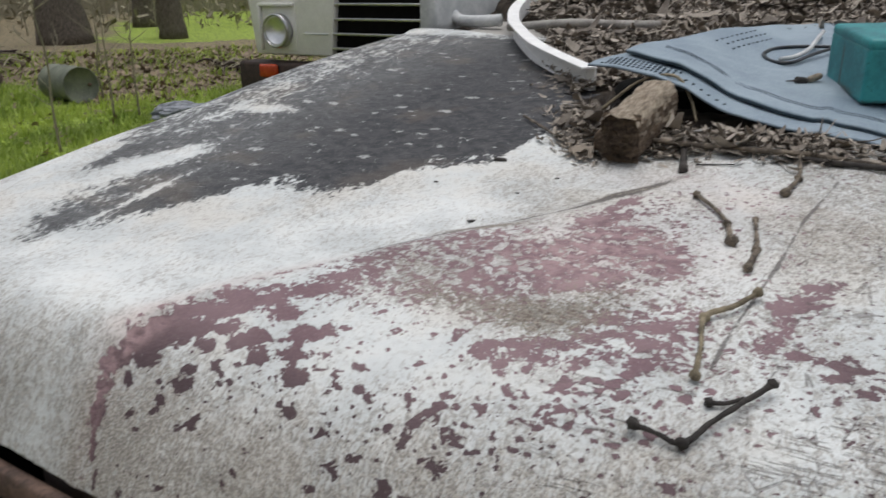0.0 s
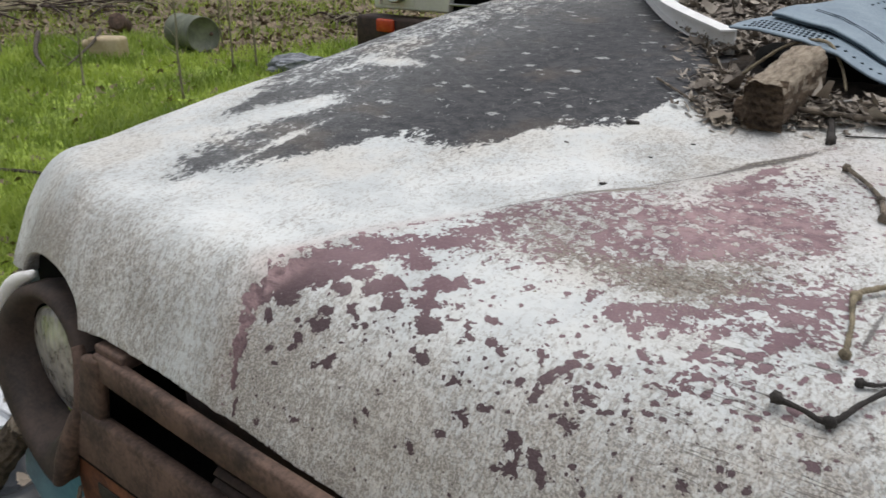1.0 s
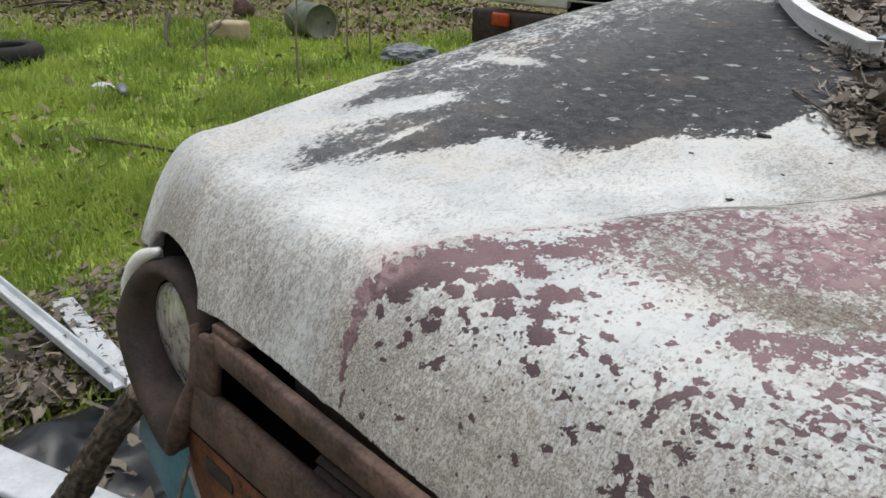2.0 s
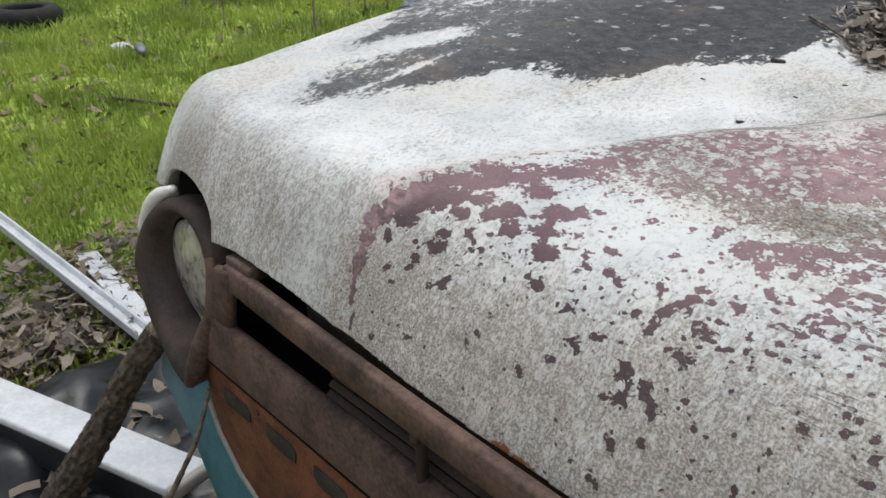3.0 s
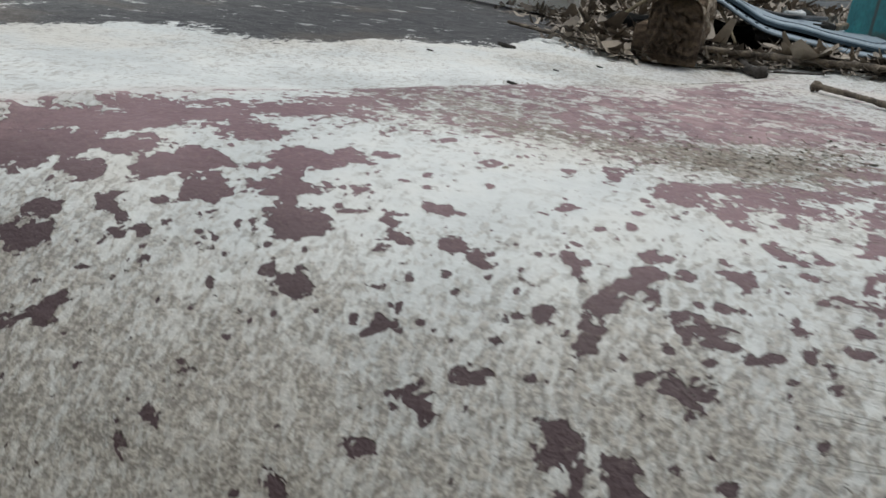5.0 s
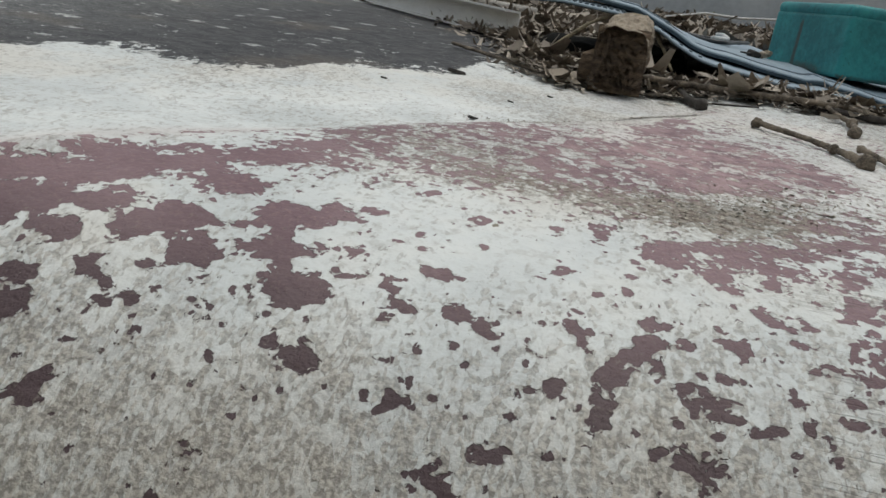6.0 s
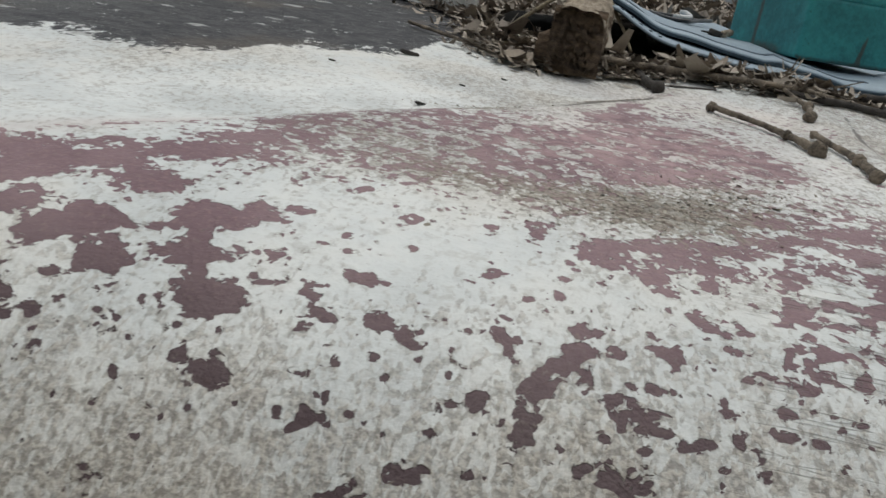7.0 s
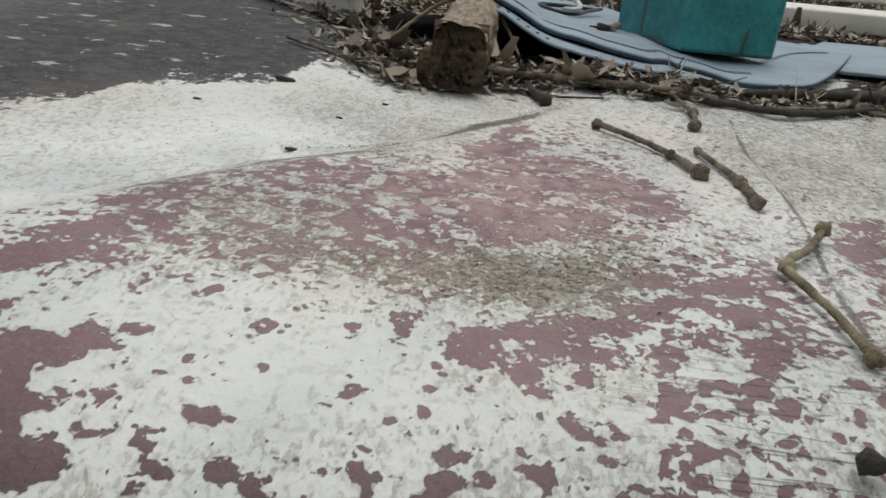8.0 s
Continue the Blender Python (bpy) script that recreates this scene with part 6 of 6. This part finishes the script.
# black plastic sheet, crumpled
sx_, sy_ = np.meshgrid(np.linspace(-2.05, -1.10, 70), np.linspace(-.80, .20, 60))
sz = np.zeros_like(sx_)
for i in range(sx_.shape[0]):
    for j in range(sx_.shape[1]):
        p = Vector((sx_[i, j] * 3.2, sy_[i, j] * 3.2, 2.0))
        sz[i, j] = abs(noise.noise(p)) * .15 + noise.noise(p * 3.1) * .04
edge = np.clip(1 - np.maximum(np.abs((sx_ + 1.575) / .475), np.abs((sy_ + .30) / .5)) ** 5, 0, 1)
tagged(grid_mesh("plastic_sheet", np.stack([sx_, sy_, sz * edge + .012], -1), PLASTIC), "crumpled black plastic sheet on the leaves", "plastic sheet")

# ---------- the second truck ----------
van = group("white_truck", "parked cream-white truck with round headlight and chrome grille bars", "truck")
F0 = 2.95
xl, xr = -3.24, -1.30


def truck_face():
    o = [(xl + .09, .93), (xl + .08, 1.0), (xl + .02, 1.30), (xl - .02, 1.62), (xr - .02, 1.62), (xr, 1.0), (xr - .05, .93)]
    part("front_panel", bm_prism(o, F0 + .05, F0 + .9, .02), CREAM, van)
    part("lamp_panel", bm_prism([(xl + .07, .94), (xl - .02, 1.62), (-2.64, 1.62), (-2.58, 1.25), (-2.62, .94)], F0 - .01, F0 + .052, .012), CREAM, van, "cream lamp panel")
    part("lamp_panel", bm_prism([(xr - .02, .94), (xr - .01, 1.62), (-1.90, 1.62), (-1.96, 1.25), (-1.92, .94)], F0 - .01, F0 + .052, .012), CREAM, van, "cream lamp panel")
    for x in (-2.985, -1.555):
        part("lamp_recess", join(bm_box(.25, .006, .25, pose(x, F0 - .012, 1.09), .002), bm_box(.25, .03, .02, pose(x, F0 - .024, 1.215), .006), bm_box(.02, .03, .25, pose(x - .125, F0 - .024, 1.09), .006)), CREAM, van, "recessed cream lamp bucket")
        ring = part("headlight", bm_lathe([(.094, 0), (.096, .04), (.088, .050), (.080, .046), (.078, 0)], 40, pose(x + .01, F0 - .016, 1.075, 90)), CHROME, van, "round headlight with dull chrome ring")
        part("reflector", bm_lathe([(.080, .0), (.079, .044), (.070, .036), (.060, .027), (.045, .018), (.03, .011), (.015, .007), (.002, .006)], 36, pose(x + .01, F0 - .016, 1.075, 90)), REFLECTOR, ring, "bright silvered lamp bowl")
    part("grille_back", bm_box(.74, .02, .46, pose(-2.27, F0 + .040, 1.14), .004), BLACK_VOID, van)
    for k in range(6):
        part("grille_bar", bm_box(.74, .022, .014, pose(-2.27, F0 + .005, .985 + .078 * k), .004), CHROME, van, "dull chrome bar")
    part("panel_seam", bm_box(.17, .008, .008, pose(-2.72, F0 - .013, 1.06), .002), HOSE, van)
    part("bumper", bm_box(2.0, .16, .20, pose((xl + xr) / 2, F0 + .01, .80), .02), RUST_DARK, van, "dark rusty bumper")
    for x in (-3.02, -1.52):
        part("marker_lamp", bm_box(.13, .03, .075, pose(x, F0 - .085, .855), .012), AMBER, van, "amber-red marker lamp")
    part("cab", bm_prism([(xl, .70), (xl - .02, 1.62), (xl + .1, 2.3), (xr - .1, 2.3), (xr, 1.62), (xr, .70)], F0 + .9, F0 + 3.4, .05), CREAM, van)
    for x in (xl + .18, xr - .18):
        for y in (F0 + .8, F0 + 2.9):
            part("tyre", bm_lathe([(.2, -.11), (.36, -.11), (.40, -.07), (.40, .07), (.36, .11), (.2, .11)], 32, pose(x, y, .385, 0, 90, 0)), RUBBER, van)


truck_face()

# ---------- far things ----------
drum = group("steel_drum", "grey-green steel drum lying on its side in grass", "drum")
dm = pose(-8.52, 5.38, .20, 90, 0, 80) @ Matrix.Scale(.74, 4)
part("drum_body", bm_lathe([(.02, -.43), (.27, -.43), (.292, -.44), (.292, -.42), (.285, -.40), (.285, -.16), (.295, -.14), (.285, -.12), (.285, .12), (.295, .14), (.285, .16), (.285, .40), (.292, .42), (.292, .44), (.27, .43), (.265, .40), (.02, .40)], 40, dm), DRUM, drum)
part("bung", bm_lathe([(.03, 0), (.03, .02), (.01, .025)], 12, dm @ pose(.15, 0, .40)), RUST, drum)
jug = group("plastic_jug", "tan plastic jug lying in the grass", "jug")
part("jug_body", bm_box(.40, .25, .25, pose(-8.66, 4.33, .12, 0, 0, 28), .05, 4), JUG, jug)
part("jug_neck", bm_lathe([(.05, 0), (.05, .06), (.055, .06), (.055, .09), (.01, .09)], 14, pose(-8.85, 4.23, .15, 0, -90, 28)), JUG, jug)


def tyre_at(x, y, rz, r=.33, lying=True):
    m = pose(x, y, .10 if lying else r, 0 if lying else 90, 0, rz)
    tagged(part("discarded_tyre", bm_lathe([(.19, -.09), (.29, -.10), (r, -.06), (r + .01, 0), (r, .06), (.29, .10), (.19, .09), (.20, .05), (.20, -.05)], 36, m), RUBBER), "old black tyre lying in the grass", "tyre", "old tyres")


tyre_at(-8.52, 1.76, 0)
tagged(part("rusty_can", bm_lathe([(.02, 0), (.12, 0), (.12, .26), (.11, .27), (.02, .26)], 24, pose(-10.6, 5.7, .12, 70, 0, 40)), RUST), "rusty can lying in leaves", "can")


def crumple(name, x, y, s, material, label, cat, seed):
    b = bmesh.new()
    bmesh.ops.create_icosphere(b, subdivisions=4, radius=1)
    for v in b.verts:
        n = noise.noise(v.co * 2.2 + Vector((seed, 0, 0))) * .35 + abs(noise.noise(v.co * 5 + Vector((0, seed, 0)))) * .25
        v.co = Vector((v.co.x * s[0] * (1 + n), v.co.y * s[1] * (1 + n), max(v.co.z, -.3) * s[2] * (1 + n) + .2 * s[2]))
    b.transform(pose(x, y, 0, 0, 0, 20 * seed))
    tagged(part(name, b, material, smooth=False), label, cat)


crumple("crumpled_sheet", -6.35, 5.15, (.32, .17, .11), GREY_SHEET, "crumpled grey sheet metal heap", "scrap heap", 2)
def brush_heap(cx, cy, k0=1.0, seed=91):
    rr = random.Random(seed)
    top = group("brush_heap", "low heap of brown sticks and leaves", "brush", group="brush heaps at the yard edge")
    for k in range(46):
        a, l = rr.uniform(0, 6.28), rr.uniform(.15, .4) * k0
        p = Vector((cx + rr.uniform(-.4, .4) * k0, cy + rr.uniform(-.3, .3) * k0, rr.uniform(.02, .12) * k0))
        q = Vector((math.cos(a) * l, math.sin(a) * l, rr.uniform(-.12, .14)))
        part("stick", bm_tube([p - q * .5, p + Vector((0, 0, rr.uniform(0, .08))), p + q * .5], [.014, .018, .006], 5, seed=k), RUST_DARK if k % 3 else BRUSH, top)


brush_heap(-9.0, 8.6)
for k, (hx, hy) in enumerate(((-13.6, 4.2), (-14.4, 5.6), (-13.9, 6.9))):
    brush_heap(hx, hy, 2.6, 92 + k)
crumple("paper_litter", -6.70, 1.95, (.09, .06, .05), WHITE_PVC, "white crumpled litter in grass", "litter", 3)
tagged(part("bottle", bm_lathe([(.01, 0), (.04, 0), (.042, .16), (.018, .22), (.018, .26), (.002, .26)], 16, pose(-6.42, 2.0, .06, 90, 0, 70)), GREY_SHEET), "pale glass bottle lying in grass", "bottle")


def limb_tree(x, y, h, r, seed, lean=.05):
    rr = random.Random(seed)
    top = group("tree", "bare grey-brown tree trunk with limbs", "tree", group="trees at the edge of the yard")
    P = [(x, y, -.05)]
    for k in range(1, 7):
        P.append((x + lean * h * k / 6 + rr.uniform(-.06, .06) * h / 6, y + rr.uniform(-.06, .06) * h / 6, h * k / 6))
    R = [r * 1.5, r * 1.02, r * .92, r * .82, r * .65, r * .45, r * .2]
    part("trunk", bm_tube(P, R, 14, wob=.06, seed=seed, n=36), BARK, top)
    for k in range(7):
        i = rr.randint(1, 5)
        s = Vector(P[i])
        a = rr.uniform(0, 6.28)
        l = rr.uniform(.15, .32) * h
        q = [s, s + Vector((math.cos(a) * l * .4, math.sin(a) * l * .4, l * .25)), s + Vector((math.cos(a + .3) * l * .8, math.sin(a + .3) * l * .8, l * .5)), s + Vector((math.cos(a) * l * 1.1, math.sin(a) * l * 1.1, l * .9))]
        part("limb", bm_tube(q, [R[i] * .45, R[i] * .3, R[i] * .2, .01], 7, wob=.08, seed=seed + k), BARK, top)


limb_tree(-16.8, 11.2, 9, .42, 41, -.02)
limb_tree(-15.9, 13.6, 9, .24, 42, -.03)
limb_tree(-21, 17, 10, .25, 43)
limb_tree(-19, 6.5, 9, .22, 44)
limb_tree(-24, 11, 10, .3, 45)
limb_tree(-15, 20, 10, .28, 46)
limb_tree(-23, 4, 10, .28, 47)
limb_tree(-12, 24, 10, .3, 48)


def sapling(x, y, h, seed):
    rr = random.Random(seed)
    top = group("sapling", "thin bare sapling with fine twigs", "sapling", group="saplings in the yard")
    P = [(x, y, 0)]
    for k in range(1, 6):
        P.append((x + rr.uniform(-.06, .06), y + rr.uniform(-.06, .06), h * k / 5))
    part("stem", bm_tube(P, [.013, .010, .008, .006, .004, .002], 6, wob=.1, seed=seed), BRUSH, top)
    for k in range(9):
        i = rr.randint(1, 4)
        s = Vector(P[i])
        a = rr.uniform(0, 6.28)
        l = rr.uniform(.15, .45)
        part("side_twig", bm_tube([s, s + Vector((math.cos(a) * l * .5, math.sin(a) * l * .5, l * .35)), s + Vector((math.cos(a + .4) * l, math.sin(a + .4) * l, l * .85))], [.004, .003, .0015], 5, seed=seed + k), BRUSH, top)


for k, (x, y, h) in enumerate(((-5.9, 3.4, 1.9), (-7.0, 4.8, 1.9), (-6.85, 5.0, 1.9), (-8.2, 5.6, 1.9), (-9.3, 3.4, 1.7), (-10.5, 5.6, 2.2), (-12, 8.5, 2.2), (-7.2, 3.2, 1.0))):
    sapling(x, y, h, 60 + k)


def down_branch(pts, r, seed):
    tagged(part("fallen_branch", bm_tube([(x, y, ground_z(x, y) + z) for x, y, z in pts], [r, r * .8, r * .4], 7, wob=.12, seed=seed), BARK), "fallen grey branch lying in grass", "branch", "fallen branches")


down_branch([(-9.4, 3.9, .25), (-8.9, 3.6, .12), (-8.2, 3.35, .05)], .03, 71)
down_branch([(-8.9, 4.4, .3), (-8.6, 4.1, .2), (-8.3, 3.6, .04)], .022, 72)
down_branch([(-5.0, 1.2, .06), (-4.4, 1.5, .05), (-3.8, 1.6, .03)], .012, 73)
down_branch([(-2.2, .42, .08), (-1.95, .36, .10), (-1.75, .33, .07)], .012, 74)

# brush at the edge of the woods: thickets of thin stems
def thicket():
    r = np.random.default_rng(81)
    n = 800
    a = np.radians(r.uniform(88, 192, n))
    d = r.uniform(23, 37, n)
    x, y = d * np.cos(a), d * np.sin(a)
    h = r.uniform(.5, 4.0, n)
    w = r.uniform(.005, .02, n)
    yaw = r.uniform(0, 6.28, n)
    b = np.stack([x, y, np.zeros(n)], -1)
    s = np.stack([np.cos(yaw), np.sin(yaw), 0 * x], -1) * w[:, None]
    V = np.zeros((n, 4, 2, 3))
    lean = r.normal(0, .25, (n, 2))
    for k, t in enumerate((0, .4, .75, 1.0)):
        c = b + np.stack([lean[:, 0] * h * t * t, lean[:, 1] * h * t * t, h * t], -1)
        V[:, k, 0], V[:, k, 1] = c - s * (1 - .8 * t), c + s * (1 - .8 * t)
    tagged(strips("thicket", V, BRUSH), "bare brown brush at the wood's edge", "brush", kind="stuff")
    n = 9000
    a = np.radians(r.uniform(88, 192, n))
    d = r.uniform(24, 38, n)
    c = np.stack([d * np.cos(a), d * np.sin(a), np.abs(r.normal(0, 1.6, n))], -1)
    e1 = r.normal(0, 1, (n, 3)) * .06
    e2 = r.normal(0, 1, (n, 3)) * .03
    V = np.stack([np.stack([c - e1 - e2, c - e1 + e2], 1), np.stack([c + e1 - e2, c + e1 + e2], 1)], 1)
    tagged(strips("undergrowth", V, BRUSH), "dry leaves and undergrowth in the woods", "undergrowth", kind="stuff")


thicket()
th = np.linspace(0, 2 * np.pi, 97)
zz = np.array([-.5, 3.0, 6.0, 9.0])
ring = np.stack([np.stack([40 * np.cos(th), 40 * np.sin(th), np.full_like(th, z) + (1.2 * np.sin(5 * th) + .8 * np.sin(13 * th) if z > 8 else 0)], -1) for z in zz])
tagged(grid_mesh("woods_backdrop", ring, BRUSH), "distant bare brown woodland", "woodland", kind="structure")

# ---------- crumbs of dirt and loose paint on the hood ----------
def hood_bits(name, spots, size, tall, material, label, cat, seed):
    """Small tilted scraps scattered round spots (x, y, spread x, spread y, turn, count)."""
    r = np.random.default_rng(seed)
    xs, ys = [], []
    for cx, cy, sx, sy, turn, n in spots:
        u, v = r.normal(0, sx, n), r.normal(0, sy, n)
        c, s = math.cos(radians(turn)), math.sin(radians(turn))
        xs.append(cx + u * c - v * s)
        ys.append(cy + u * s + v * c)
    x, y = np.concatenate(xs), np.concatenate(ys)
    n = len(x)
    L = size * r.lognormal(0, .4, n)
    yaw = r.uniform(0, 2 * np.pi, n)
    d = np.stack([np.cos(yaw), np.sin(yaw), r.normal(0, tall, n)], -1)
    s = np.stack([-np.sin(yaw), np.cos(yaw), r.normal(0, tall, n)], -1)
    c = np.stack([x, y, hood_z(x, y) + L * .22 * tall + .0004], -1)
    V = np.zeros((n, 3, 2, 3))
    for k, t in enumerate((-.5, 0, .5)):
        q = c + d * (L * t)[:, None] + np.array((0, 0, 1)) * (L * r.normal(0, .12, n))[:, None]
        a, b = L * r.uniform(.15, .5, n), L * r.uniform(.15, .5, n)
        V[:, k, 0], V[:, k, 1] = q - s * a[:, None], q + s * b[:, None]
    tagged(strips(name, V, material), label, cat, kind="stuff")


hood_bits("dirt_crumbs", ((-.138, .068, .048, .020, 24, 1100), (-.095, .115, .032, .018, 24, 400), (-.165, .378, .030, .004, 33, 260), (-.275, .262, .03, .003, 24, 140)),
          .0011, .18, CRUMB, "grey-brown dirt crumbs on flaked paint", "dirt", 51)
